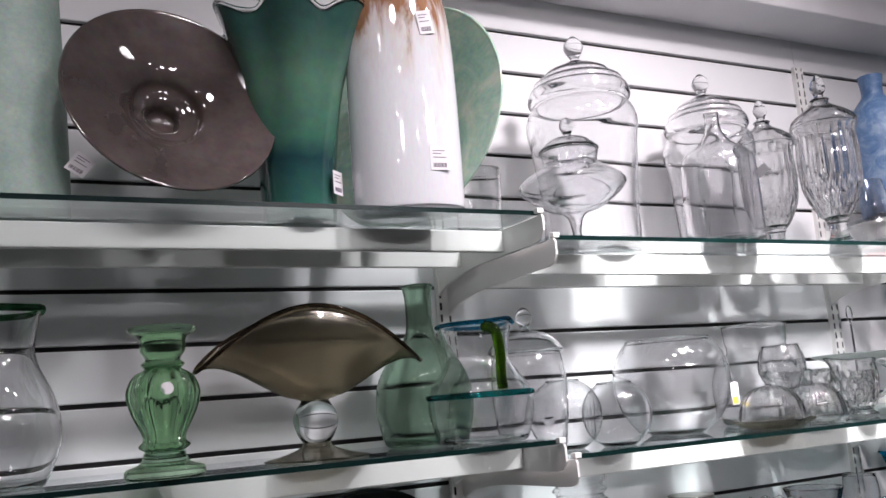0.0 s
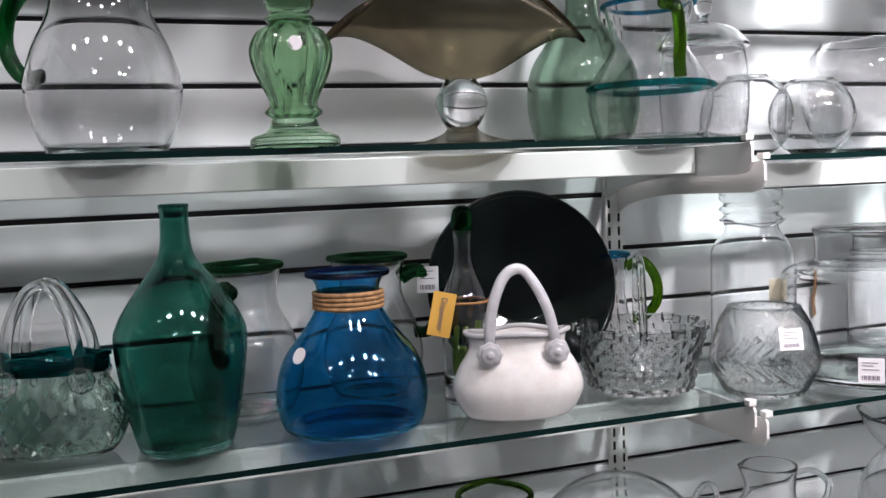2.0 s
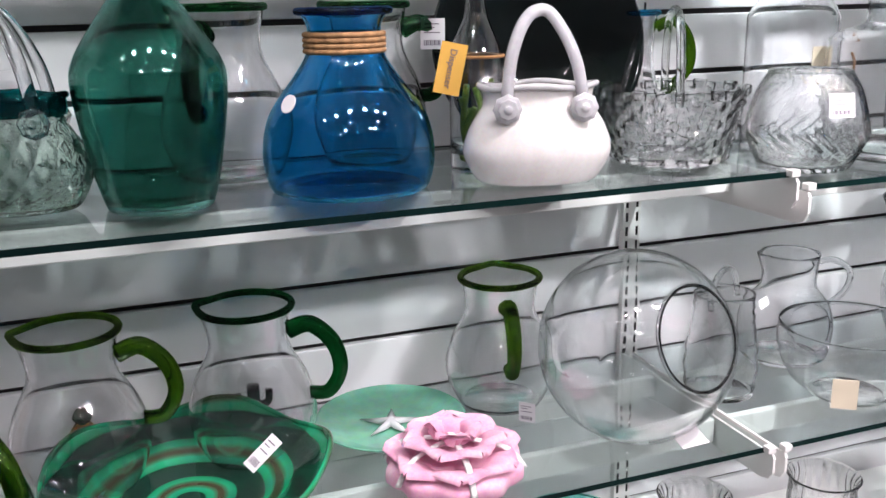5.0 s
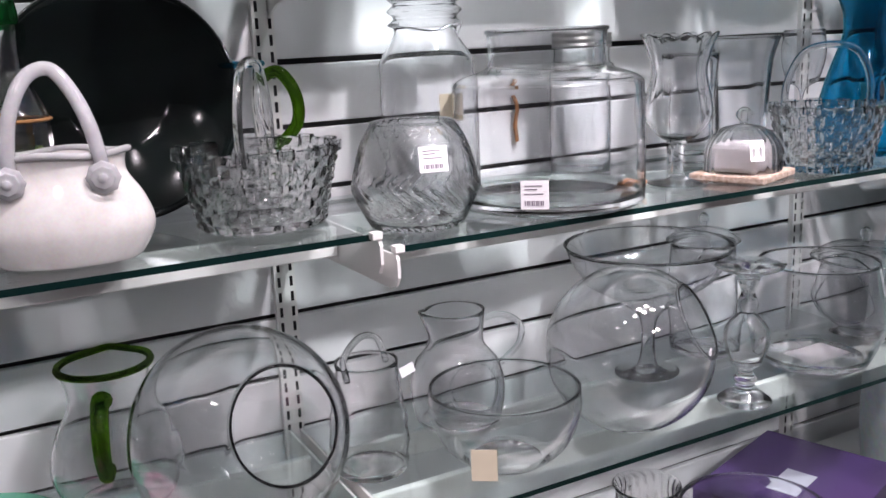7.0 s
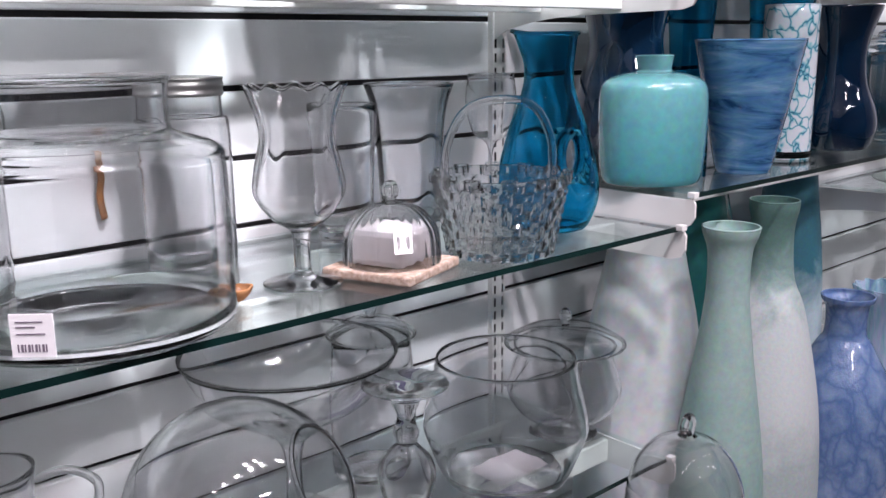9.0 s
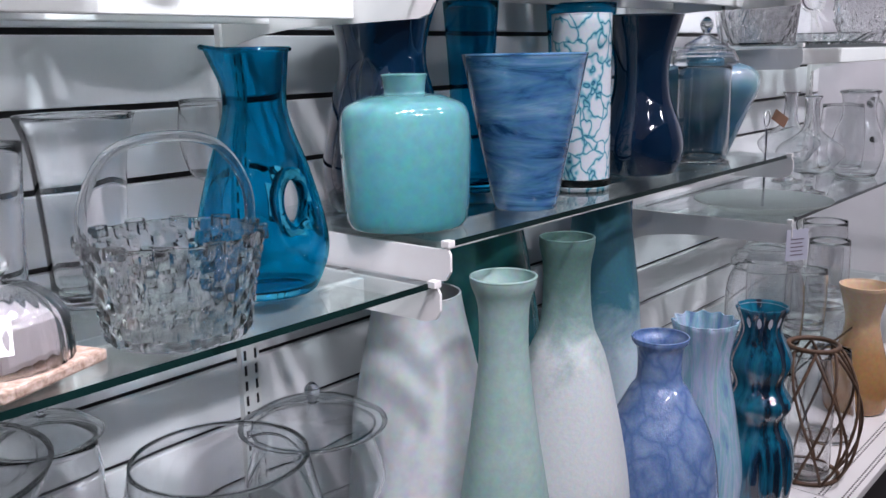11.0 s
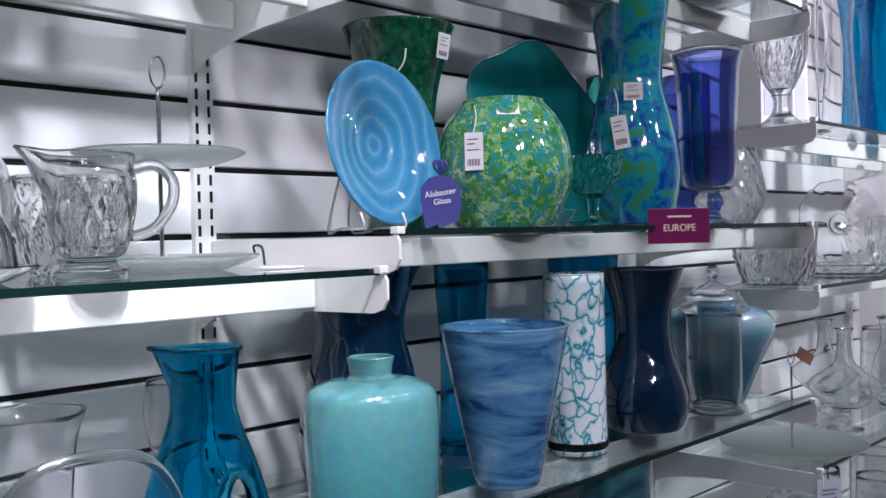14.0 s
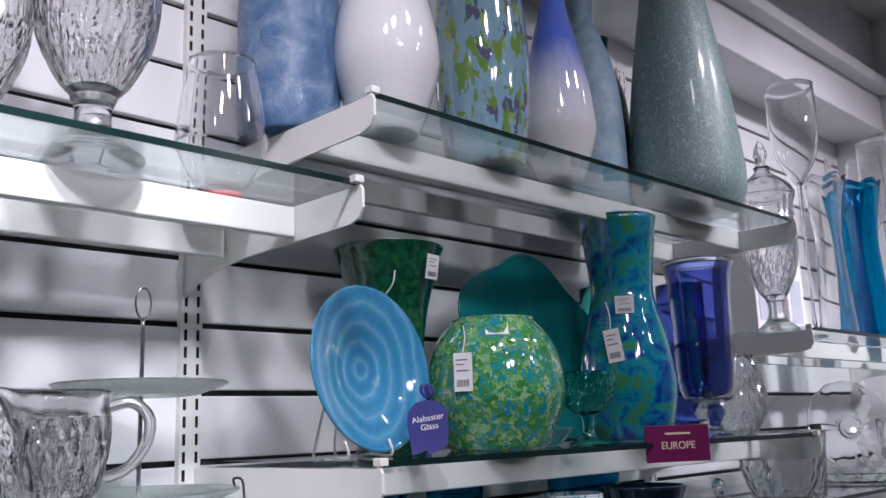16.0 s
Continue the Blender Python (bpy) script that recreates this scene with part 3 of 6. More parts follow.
def weave(n, rows, depth):
    def go(th, f, r, h, outer):
        row = int(f * rows)
        ph = math.sin(n * th + (row % 2) * math.pi)
        edge = abs(math.sin(rows * math.pi * f))
        return (r * (1 + depth * max(0, ph) ** 0.5 * edge ** 0.5), h) if outer else (r, h)
    return go


def spout(amount, width=0.35, at=math.pi, start=0.8):
    def go(th, f, r, h, outer):
        d = math.atan2(math.sin(th - at), math.cos(th - at))
        k = max(0.0, (f - start) / (1 - start)) * math.exp(-(d / width) ** 2)
        return r + amount * k, h + amount * 0.25 * k
    return go


def price_tag(parent, x, y, z, w=0.034, h=0.03, turn=-35.0, lean=0.0, mat=None, bars=True, string=0.0, name="price_tag", roll=0.0):
    """A small printed card with bars for its lines of print."""
    bm = box_bm(-w / 2, w / 2, -0.0006, 0.0006, -h / 2, h / 2)
    tag = part(name, bm, mat or CARD_WHITE, parent, "small printed price label")
    tag.matrix_basis = pose(x, y, z, lean, roll, turn)
    if bars:
        b = bmesh.new()
        for k, (x0, x1, zz, hh) in enumerate(((-0.36, 0.26, 0.32, 0.03), (-0.36, 0.08, 0.2, 0.03), (-0.36, 0.3, 0.04, 0.03))):
            box_bm(x0 * w, x1 * w, -0.0011, -0.0007, (zz - hh / 2) * h, (zz + hh / 2) * h, 0, b)
        for k in range(9):
            x0 = -0.36 + k * 0.08
            box_bm(x0 * w, (x0 + 0.035 + 0.02 * (k % 2)) * w, -0.0011, -0.0007, -0.38 * h, -0.2 * h, 0, b)
        part("print", b, INK, tag)
    if string:
        tube("string", [(0, 0, h / 2), (0.003, 0.004, h / 2 + string * 0.5), (0.0, 0.008, h / 2 + string)], 0.0008, STRING_WHITE, tag, seg=6)
    return tag


def lettering(words, size, mat, parent, m, label=""):
    c = bpy.data.curves.new("lettering", "FONT")
    c.body, c.size, c.align_x, c.align_y, c.extrude = words, size, "CENTER", "CENTER", 0.0003
    tmp = bpy.data.objects.new("lettering_curve", c)
    me = bpy.data.meshes.new_from_object(tmp)
    bpy.data.objects.remove(tmp)
    me.materials.clear()
    me.materials.append(mat)
    ob = new("lettering", me)
    ob.parent = parent
    ob.matrix_basis = m
    if label:
        tagged(ob, label)
    return ob


def tilt_parts(t, m):
    for ch in t.children:
        ch.matrix_basis = m @ ch.matrix_basis


def vessel(name, x, y, z, outer, mat, label, category="vase", turn=0.0, th=0.003, base=0.006, deform=None, seg=48, squash=(1, 1), group="", smooth=True, sub=6, lip=True):
    t = thing(name, x, y, z + 0.0006, label, category, group, turn)
    turned("body", outer, mat, t, th, base, seg, sub, deform, squash, smooth=smooth)
    if lip and th:
        r, h = outer[-1]
        rim_ring(r - th * 0.5, h + th * 0.2, max(th * 0.66, 0.0016), SOLID_CLEAR if mat is CLEAR else mat, t, "", deform, squash)
    return t


def knob_lid(t, r, z, mat, knob=0.012, rise=0.02, steps=False, label="domed glass lid"):
    """A domed lid with a collar and a ball knob."""
    prof = [(r * 1.04, z), (r * 1.06, z + 0.004), (r * 0.98, z + rise * 0.35), (r * 0.62, z + rise * 0.8), (r * 0.22, z + rise), (knob * 0.5, z + rise + knob * 0.5)]
    if steps:
        prof = [(r * 1.04, z), (r * 1.06, z + 0.005), (r * 0.92, z + rise * 0.3), (r * 0.82, z + rise * 0.33), (r * 0.70, z + rise * 0.62), (r * 0.55, z + rise * 0.66), (r * 0.36, z + rise * 0.92), (r * 0.16, z + rise), (knob * 0.5, z + rise + knob * 0.5)]
    lid = solid_turned("lid", prof, mat, t, label=label)
    zz = z + rise + knob * 0.4
    solid_turned("knob", [(knob * 0.45, zz), (knob * 0.55, zz + knob * 0.4), (knob, zz + knob * 1.3), (knob * 0.9, zz + knob * 2.0), (knob * 0.3, zz + knob * 2.6)], mat, lid, seg=20)
    return lid


def dome(name, prof, mat, parent, th=0.003, seg=40, sub=6, deform=None, label=""):
    """An open-bottomed bell: outer skin, inner skin and the ring between them."""
    o = smooth_profile(prof, sub)
    top = o[-1][1]
    rings = [(r, h, True) for r, h in o] + [(max(r - th, 0.0006), h - th * (0.4 + 0.6 * (h - o[0][1]) / max(top - o[0][1], 1e-6)), False) for r, h in reversed(o)]
    rings[-1] = (rings[-1][0], o[0][1], False)
    verts, faces = [], []
    for r, h, outer in rings:
        for i in range(seg):
            a = 2 * math.pi * i / seg
            rr, hh = deform(a, (h - o[0][1]) / (top - o[0][1]), r, h, outer) if deform else (r, h)
            verts.append((rr * math.cos(a), rr * math.sin(a), hh))
    n = len(rings)
    for k in range(n):
        for i in range(seg):
            j = (i + 1) % seg
            k2 = (k + 1) % n
            faces.append((k * seg + i, k * seg + j, k2 * seg + j, k2 * seg + i))
    return mesh_part(name, verts, faces, mat, parent, label)


def lidded(t, r, z, mat, rise=0.03, knob=0.012, steps=False, label="domed glass lid with ball knob"):
    prof = [(r * 1.02, z + 0.001), (r * 1.08, z + 0.004), (r * 1.0, z + rise * 0.3), (r * 0.72, z + rise * 0.75), (r * 0.36, z + rise * 0.96), (knob * 0.5, z + rise + 0.002)]
    if steps:
        prof = [(r * 1.02, z + 0.001), (r * 1.10, z + rise * 0.12), (r * 1.06, z + rise * 0.32), (r * 0.98, z + rise * 0.4), (r * 0.94, z + rise * 0.52), (r * 0.74, z + rise * 0.62), (r * 0.68, z + rise * 0.74), (r * 0.42, z + rise * 0.88), (knob * 0.6, z + rise + 0.002)]
    lid = dome("lid", prof, mat, t, label=label)
    zz = z + rise
    solid_turned("knob", [(knob * 0.6, zz), (knob * 0.5, zz + knob * 0.4), (knob * 1.0, zz + knob * 1.4), (knob * 0.85, zz + knob * 2.2), (knob * 0.25, zz + knob * 2.8)], SOLID_CLEAR, lid, seg=20)
    return lid


A1, A2, A3, A4 = LEVEL[0]
B1, B2, B3, B4 = LEVEL[1]
C1, C2, C3 = LEVEL[2]
D1, D2, D3, D4 = LEVEL[3]


def vessel_lip(t, r, z, thick=0.0022):
    return rim_ring(r, z, thick, SOLID_CLEAR, t, "rounded glass lip", name="lip")


def plate_on_edge(name, x, y, z, r, mat, label, turn, lean, depth=0.05, rim=0.006, outline=None, seg=64, category="plate", boss=False):
    """A dish stood on its edge, its face towards the aisle."""
    t = thing(name, x, y, z + 0.0006, label, category, turn=turn)
    prof = [(r * 0.20, 0.0), (r * 0.26, 0.004), (r * 0.40, depth * 0.30), (r * 0.72, depth * 0.72), (r * 0.94, depth * 0.95), (r, depth)]
    if boss:
        prof = [(r * 0.16, 0.0), (r * 0.20, depth * 0.3), (r * 0.34, depth * 0.42), (r * 0.42, depth * 0.62), (r * 0.7, depth * 0.82), (r * 0.95, depth * 0.97), (r, depth)]
    turned("dish", prof, mat, t, rim, rim, seg, 6, outline)
    tilt_parts(t, pose(0, 0, r * math.cos(radians(lean)) + 0.001, 0, 0, 0) @ pose(0, 0, 0, 90 - lean, 0, 0))
    return t


MILKY = pattern("milky_clear_glass", "mottle", [(0.3, (0.62, 0.62, 0.64)), (0.7, (0.80, 0.80, 0.82))], 25, 0.08, 0.8, clear=0.45)

# ---- first bay, top shelf ----
vessel("vase", -0.812, -0.20, A1, scaled(0.44, 0.08, [(0.93, 0), (1.0, 0.02), (0.99, 0.2), (0.92, 0.5), (0.82, 0.8), (0.78, 1)]), SAGE, "tall sage green frosted cylinder vase")
t = plate_on_edge("bowl", -0.60, -0.22, A1, 0.172, LUSTRE, "large smoky brown lustre glass bowl on edge", 8, 17, 0.085, boss=True)
price_tag(t, -0.135, -0.052, 0.075, 0.032, 0.034, -25, -15, roll=35)
flute = vessel("vase", -0.375, -0.25, A1, scaled(0.36, 0.128, [(0.44, 0), (0.48, 0.02), (0.53, 0.3), (0.68, 0.65), (0.90, 0.9), (0.99, 0.985)]), JADE_BANDS, "green banded glass vase with ruffled rim", deform=ruffle(6, 0.12, 0.014, 0.12), th=0.005, seg=72, turn=12, lip=False)
rim_ring(0.125, 0.357, 0.005, SOLID_CLEAR, flute, "clear ruffled glass rim", ruffle(6, 0.12, 0.014, 0.12))
price_tag(flute, 0.036, -0.066, 0.06, 0.030, 0.040, 28)
t = vessel("vase", -0.209, -0.335, A1, scaled(0.43, 0.094, [(0.86, 0), (0.96, 0.015), (1.0, 0.08), (1.0, 0.6), (0.92, 0.85), (0.74, 1)]), MILK_BROWN, "white glass vase with brown flame swirl", squash=(1, 0.62), turn=-22)
price_tag(t, 0.052, -0.0505, 0.085, 0.034, 0.040, 14)
price_tag(t, 0.044, -0.0515, 0.325, 0.026, 0.042, 14, roll=-10)
t = plate_on_edge("plate", -0.115, -0.19, A1, 0.222, JADE_CREAM, "round marbled jade and cream glass plate", -64, 8, 0.03)

# ---- first bay, second shelf ----
def round_jug(x, y, z, h, r, turn, label, rim_mat, handle_mat, group="", body_mat=None):
    t = vessel("jug", x, y, z, scaled(h, r, [(0.62, 0), (0.78, 0.03), (1.0, 0.27), (0.90, 0.5), (0.66, 0.7), (0.62, 0.82), (0.70, 1.0)]), body_mat or CLEAR, label, "jug", turn, deform=spout(0.007, 0.26), group=group, lip=False)
    rim_ring(r * 0.70, h, 0.0052, rim_mat, t, "coloured glass rim", spout(0.007, 0.26, start=0.0))
    tube("handle", [(r * 0.64, 0, h * 0.84), (r * 0.98, 0, h * 0.88), (r * 1.32, 0, h * 0.76), (r * 1.42, 0, h * 0.58), (r * 1.22, 0, h * 0.43), (r * 0.92, 0, h * 0.42)], 0.0112, handle_mat, t, "pulled coloured glass handle", taper=lambda f: 1.12 - 0.3 * f)
    return t


t = round_jug(-0.845, -0.28, A2, 0.245, 0.093, 150, "clear glass jug with dark green rim", DARK_RIM, DARK_RIM)
candle = thing("candlestick", -0.627, -0.36, A2 + 0.0006, "pale green glass candlestick with ribbed bulb", "candlestick")
solid_turned("foot", scaled(0.036, 0.055, [(0.96, 0), (1.0, 0.15), (0.95, 0.4), (0.62, 0.6), (0.5, 1.0)]), PALE_GREEN, candle)
turned("bulb", [(0.024, 0.036), (0.034, 0.044), (0.028, 0.056), (0.044, 0.092), (0.049, 0.118), (0.040, 0.140), (0.024, 0.150)], PALE_GREEN, candle, 0.004, 0.004, deform=ribs(14, 0.05), seg=84)
turned("cup", [(0.024, 0.150), (0.030, 0.157), (0.024, 0.164), (0.031, 0.176), (0.033, 0.194), (0.046, 0.203), (0.047, 0.208)], PALE_GREEN, candle, 0.004, 0.004)
bm = bmesh.new()
bmesh.ops.create_cone(bm, cap_ends=True, segments=24, radius1=0.0085, radius2=0.0085, depth=0.0012)
dot = part("sticker", bm, CARD_WHITE, candle, "round white sticker")
dot.matrix_basis = pose(-0.004, -0.0495, 0.121, 90, 0, -6)


def fan_vase(x, y, z):
    t = thing("fan_vase", x, y, z + 0.0006, "smoky brown glass fan vase on a foot", "vase", turn=-4)
    seg, rows = 40, 18
    verts, faces = [], []
    for skin in (0, 1):
        for i in range(rows + 1):
            f = i / rows
            for k in range(seg):
                a = 2 * math.pi * k / seg
                half = 0.022 + 0.166 * f ** 0.62
                thick = 0.020 + 0.012 * math.sin(f * 2.6)
                if skin:
                    half, thick = half - 0.004, max(thick - 0.004, 0.004)
                px = half * math.cos(a)
                arch = 0.146 - 0.092 * (px / 0.188) ** 2
                verts.append((px, thick * math.sin(a), 0.094 + arch * f + (0.004 * math.sin(3 * a) * f)))
    per = (rows + 1) * seg
    for skin in (0, 1):
        for i in range(rows):
            for k in range(seg):
                k2 = (k + 1) % seg
                b = skin * per
                faces.append((b + i * seg + k, b + i * seg + k2, b + (i + 1) * seg + k2, b + (i + 1) * seg + k))
    for k in range(seg):
        k2 = (k + 1) % seg
        faces.append((rows * seg + k, rows * seg + k2, per + rows * seg + k2, per + rows * seg + k))
    faces.append(tuple(range(seg - 1, -1, -1)))
    faces.append(tuple(per + k for k in range(seg)))
    mesh_part("fan", verts, faces, SMOKE, t)
    rim = []
    for k in range(32):
        a = 2 * math.pi * k / 32
        px = 0.188 * math.cos(a)
        rim.append((px, 0.031 * math.sin(a), 0.241 - 0.092 * (px / 0.188) ** 2 + 0.004 * math.sin(3 * a)))
    tube("rim", rim, 0.0035, glass("smoke_rim", (0.28, 0.22, 0.16)), t, "dark smoky rim", 8, 3, closed=True)
    solid_turned("stem", [(0.02, 0.026), (0.027, 0.034), (0.036, 0.056), (0.034, 0.074), (0.022, 0.094)], SOLID_CLEAR, t, label="clear glass ball stem")
    solid_turned("foot", [(0.082, 0), (0.084, 0.003), (0.06, 0.008), (0.03, 0.018), (0.021, 0.027)], SMOKE, t)
    return t


fan_vase(-0.373, -0.268, A2)
vessel("bottle", -0.118, -0.15, A2, scaled(0.295, 0.092, [(0.7, 0), (0.86, 0.03), (1.0, 0.22), (0.92, 0.42), (0.55, 0.60), (0.31, 0.7), (0.28, 0.9), (0.33, 1)]), BOTTLE_GREEN, "bubbled dark green bottle vase with long neck", "bottle", deform=ribs(6, 0.02))
t = vessel("jug", -0.059, -0.255, A2, scaled(0.208, 0.095, [(0.72, 0), (0.86, 0.03), (1.0, 0.28), (0.93, 0.46), (0.64, 0.66), (0.60, 0.78), (0.72, 1.0)]), CLEAR, "clear glass jug with blue rim and green band", "jug", 105, deform=spout(0.012, 0.3))
rim_ring(0.069, 0.208, 0.004, RIM_BLUE, t, "blue glass rim", spout(0.013, 0.3, start=0.0))
rim_ring(0.0935, 0.083, 0.005, RIM_TEAL, t, "melted green glass band", name="band")
tube("handle", [(-0.055, 0.03, 0.20), (-0.085, 0.035, 0.19), (-0.088, 0.03, 0.15), (-0.086, 0.03, 0.115), (-0.088, 0.03, 0.09)], 0.009, RIM_GREEN, t, "lime green glass handle")

# ---- first bay, third shelf ----
boxt = thing("gift_box", -1.098, -0.328, A3 + 0.0006, "teal cardboard gift box with white lid label", "box", turn=-25)
part("base", box_bm(-0.075, 0.075, -0.065, 0.065, 0, 0.078, 0.0015), TEAL_BOX, boxt)
lid = part("lid", box_bm(-0.078, 0.078, -0.068, 0.068, 0.0785, 0.112, 0.0015), TEAL_BOX, boxt)
part("label", box_bm(-0.05, 0.03, -0.035, 0.04, 0.1125, 0.1132), CARD_WHITE, lid, "white printed lid label")
fr = thing("photo_block", -1.03, -0.08, A3 + 0.0006, "clear glass panel propped against the wall", "panel", turn=-4)
part("sheet", box_bm(-0.11, 0.11, -0.003, 0.003, 0, 0.145, 0.002), CLEAR, fr)
fr.matrix_basis = pose(-1.03, -0.045, A3 + 0.002, -8, 0, -4)
vessel("bottle", -1.03, -0.135, A3, scaled(0.135, 0.075, [(0.9, 0), (1.0, 0.08), (0.9, 0.35), (0.5, 0.65), (0.25, 0.8), (0.26, 1.0)]), SAGE, "squat sage green frosted bottle", "bottle")


def handbag(x, y, z, w, h, mat, trim_mat, label, turn, relief=None, collar=None, grip=0.085):
    """A glass handbag: a soft oval pouch with a looped handle and two rosettes."""
    t = thing("handbag_vase", x, y, z + 0.0006, label, "vase", turn=turn)
    prof = scaled(h, w, [(0.62, 0), (0.82, 0.05), (1.0, 0.32), (0.92, 0.58), (0.74, 0.82), (0.76, 1.0)])
    turned("pouch", prof, mat, t, 0.004, 0.006, 128 if relief else 64, 8, relief, (1, 0.52))
    rim_ring(w * 0.76, h, 0.004, collar or trim_mat, t, "rolled glass rim", ruffle(4, 0.03, 0.002, 0.0), (1, 0.52))
    if collar:
        turned("collar", [(w * 0.77, h * 0.84), (w * 0.79, h * 0.92), (w * 0.78, h * 0.99)], collar, t, 0.002, 0.002, 48, 3, None, (1, 0.53), "teal glass collar band")
    for s in (-1, 1):
        tube("handle", [(-w * 0.48, -w * 0.36 * s, h * 0.86), (-w * 0.40, -w * 0.33 * s, h + grip * 0.45), (-w * 0.2, -w * 0.22 * s, h + grip * 0.9), (w * 0.06, -w * 0.16 * s, h + grip), (w * 0.28, -w * 0.22 * s, h + grip * 0.72), (w * 0.44, -w * 0.33 * s, h + grip * 0.3), (w * 0.52, -w * 0.36 * s, h * 0.86)], 0.0078, trim_mat, t, "clear twisted glass handle", flat=0.8) if s > 0 or collar else None
        for q in (-0.48, 0.52):
            if s > 0 or collar:
                ros = solid_turned("rosette", [(0.015, 0), (0.017, 0.003), (0.012, 0.006), (0.0115, 0.008), (0.006, 0.009), (0.004, 0.011)], trim_mat, t, 24, 4, ribs(8, 0.06), label="pressed glass rosette")
                ros.matrix_basis = pose(w * q, -w * 0.395 * s, h * 0.80, 90 * s, 0, 0)
    return t


handbag(-0.932, -0.235, A3, 0.093, 0.128, glass("ripple_glass", (0.92, 0.97, 0.945), rough=0.03, relief=1.0, relief_scale=48), CLEAR, "clear textured glass handbag with teal collar", -14, diamonds(20, 3.5, 0.075, 0.05, 0.8), RIM_TEAL, 0.092)
t = vessel("bottle", -0.772, -0.264, A3, scaled(0.312, 0.084, [(0.66, 0), (0.72, 0.012), (0.86, 0.16), (1.0, 0.42), (0.92, 0.54), (0.52, 0.70), (0.27, 0.80), (0.215, 0.93), (0.225, 1)]), TEAL_GLASS, "tall teal green glass bottle with slim neck", "bottle", th=0.004)
solid_turned("base", [(0.054, 0.0005), (0.057, 0.002), (0.0575, 0.004)], SOLID_CLEAR, t, label="clear glass base")
round_jug(-0.675, -0.12, A3, 0.217, 0.083, 245, "clear glass jug with green rim behind a bottle", DARK_RIM, DARK_RIM)
t = vessel("vase", -0.549, -0.268, A3, scaled(0.211, 0.104, [(0.80, 0), (0.93, 0.03), (1.0, 0.22), (0.90, 0.44), (0.58, 0.66), (0.44, 0.78), (0.42, 0.92), (0.52, 1.0)]), DEEP_BLUE, "deep blue glass vase with rope tied neck", th=0.004, lip=False)
for k in range(4):
    rim_ring(0.0462, 0.166 + 0.0062 * k, 0.0034, ROPE, t, "twisted natural rope", name="rope")
rim_ring(0.054, 0.211, 0.0045, glass("blue_rim_dark", (0.03, 0.12, 0.40)), t, "dark blue flared rim")
bm = bmesh.new()
bmesh.ops.create_cone(bm, cap_ends=True, segments=24, radius1=0.011, radius2=0.011, depth=0.0012)
dot = part("sticker", bm, CARD_WHITE, t, "round white sticker")
dot.matrix_basis = pose(-0.080, -0.049, 0.112, 90, 0, -62) @ pose(0, 0, 0, -28, 0, 0)
round_jug(-0.475, -0.10, A3, 0.216, 0.08, 0, "clear glass jar with dark green rim", DARK_RIM, DARK_RIM)
t = plate_on_edge("plate", -0.225, -0.115, A3, 0.156, BLACK_GLASS, "large round black glass plate on edge", -12, 12, 0.022)
price_tag(t, -0.155, -0.03, 0.175, 0.034, 0.042, -12, -10)
oil = vessel("oil_bottle", -0.352, -0.195, A3, scaled(0.255, 0.036, [(0.9, 0), (1.0, 0.02), (1.0, 0.5), (0.92, 0.62), (0.45, 0.78), (0.36, 0.9), (0.42, 1)]), CLEAR, "clear oil dispenser bottle with green stopper", "bottle", -10, th=0.002)
solid_turned("stopper", [(0.012, 0.25), (0.017, 0.262), (0.014, 0.285), (0.006, 0.293)], DARK_RIM, oil, label="dark green glass stopper")
for k in range(8):
    a = k * 2.4
    tube("herb", [(0.012 * math.cos(a), 0.012 * math.sin(a), 0.01), (0.018 * math.cos(a + 1), 0.018 * math.sin(a + 1), 0.05), (0.02 * math.cos(a + 2), 0.02 * math.sin(a + 2), 0.075 + 0.006 * k)], 0.0045, LEAF, oil, "green herb sprig", 6, 4)
rim_ring(0.0366, 0.148, 0.0022, CORK, oil, "painted orange band", name="band")
tag = price_tag(oil, -0.042, -0.038, 0.135, 0.034, 0.066, -10, 0, CARD_YELLOW, False, name="hang_tag", roll=12)
lettering("Dispenser", 0.0125, INK, tag, pose(0, -0.0012, 0, 90, 0, 0) @ pose(0, 0, 0, 0, 0, -90))
handbag(-0.327, -0.331, A3, 0.092, 0.119, PEARL, MILKY, "pearly white glass handbag with clear handle", -14, None, None, 0.088)
t = vessel("jug", -0.07, -0.125, A3, scaled(0.196, 0.05, [(0.75, 0), (0.95, 0.05), (1.0, 0.2), (0.7, 0.55), (0.62, 0.75), (0.75, 1)]), CLEAR, "small clear jug with teal rim", "jug", -35)
rim_ring(0.0375, 0.196, 0.004, RIM_BLUE, t, "teal glass rim")
tube("handle", [(0.034, 0, 0.175), (0.06, 0, 0.185), (0.082, 0, 0.155), (0.082, 0, 0.115), (0.05, 0, 0.08)], 0.0085, RIM_GREEN, t, "lime green glass handle")


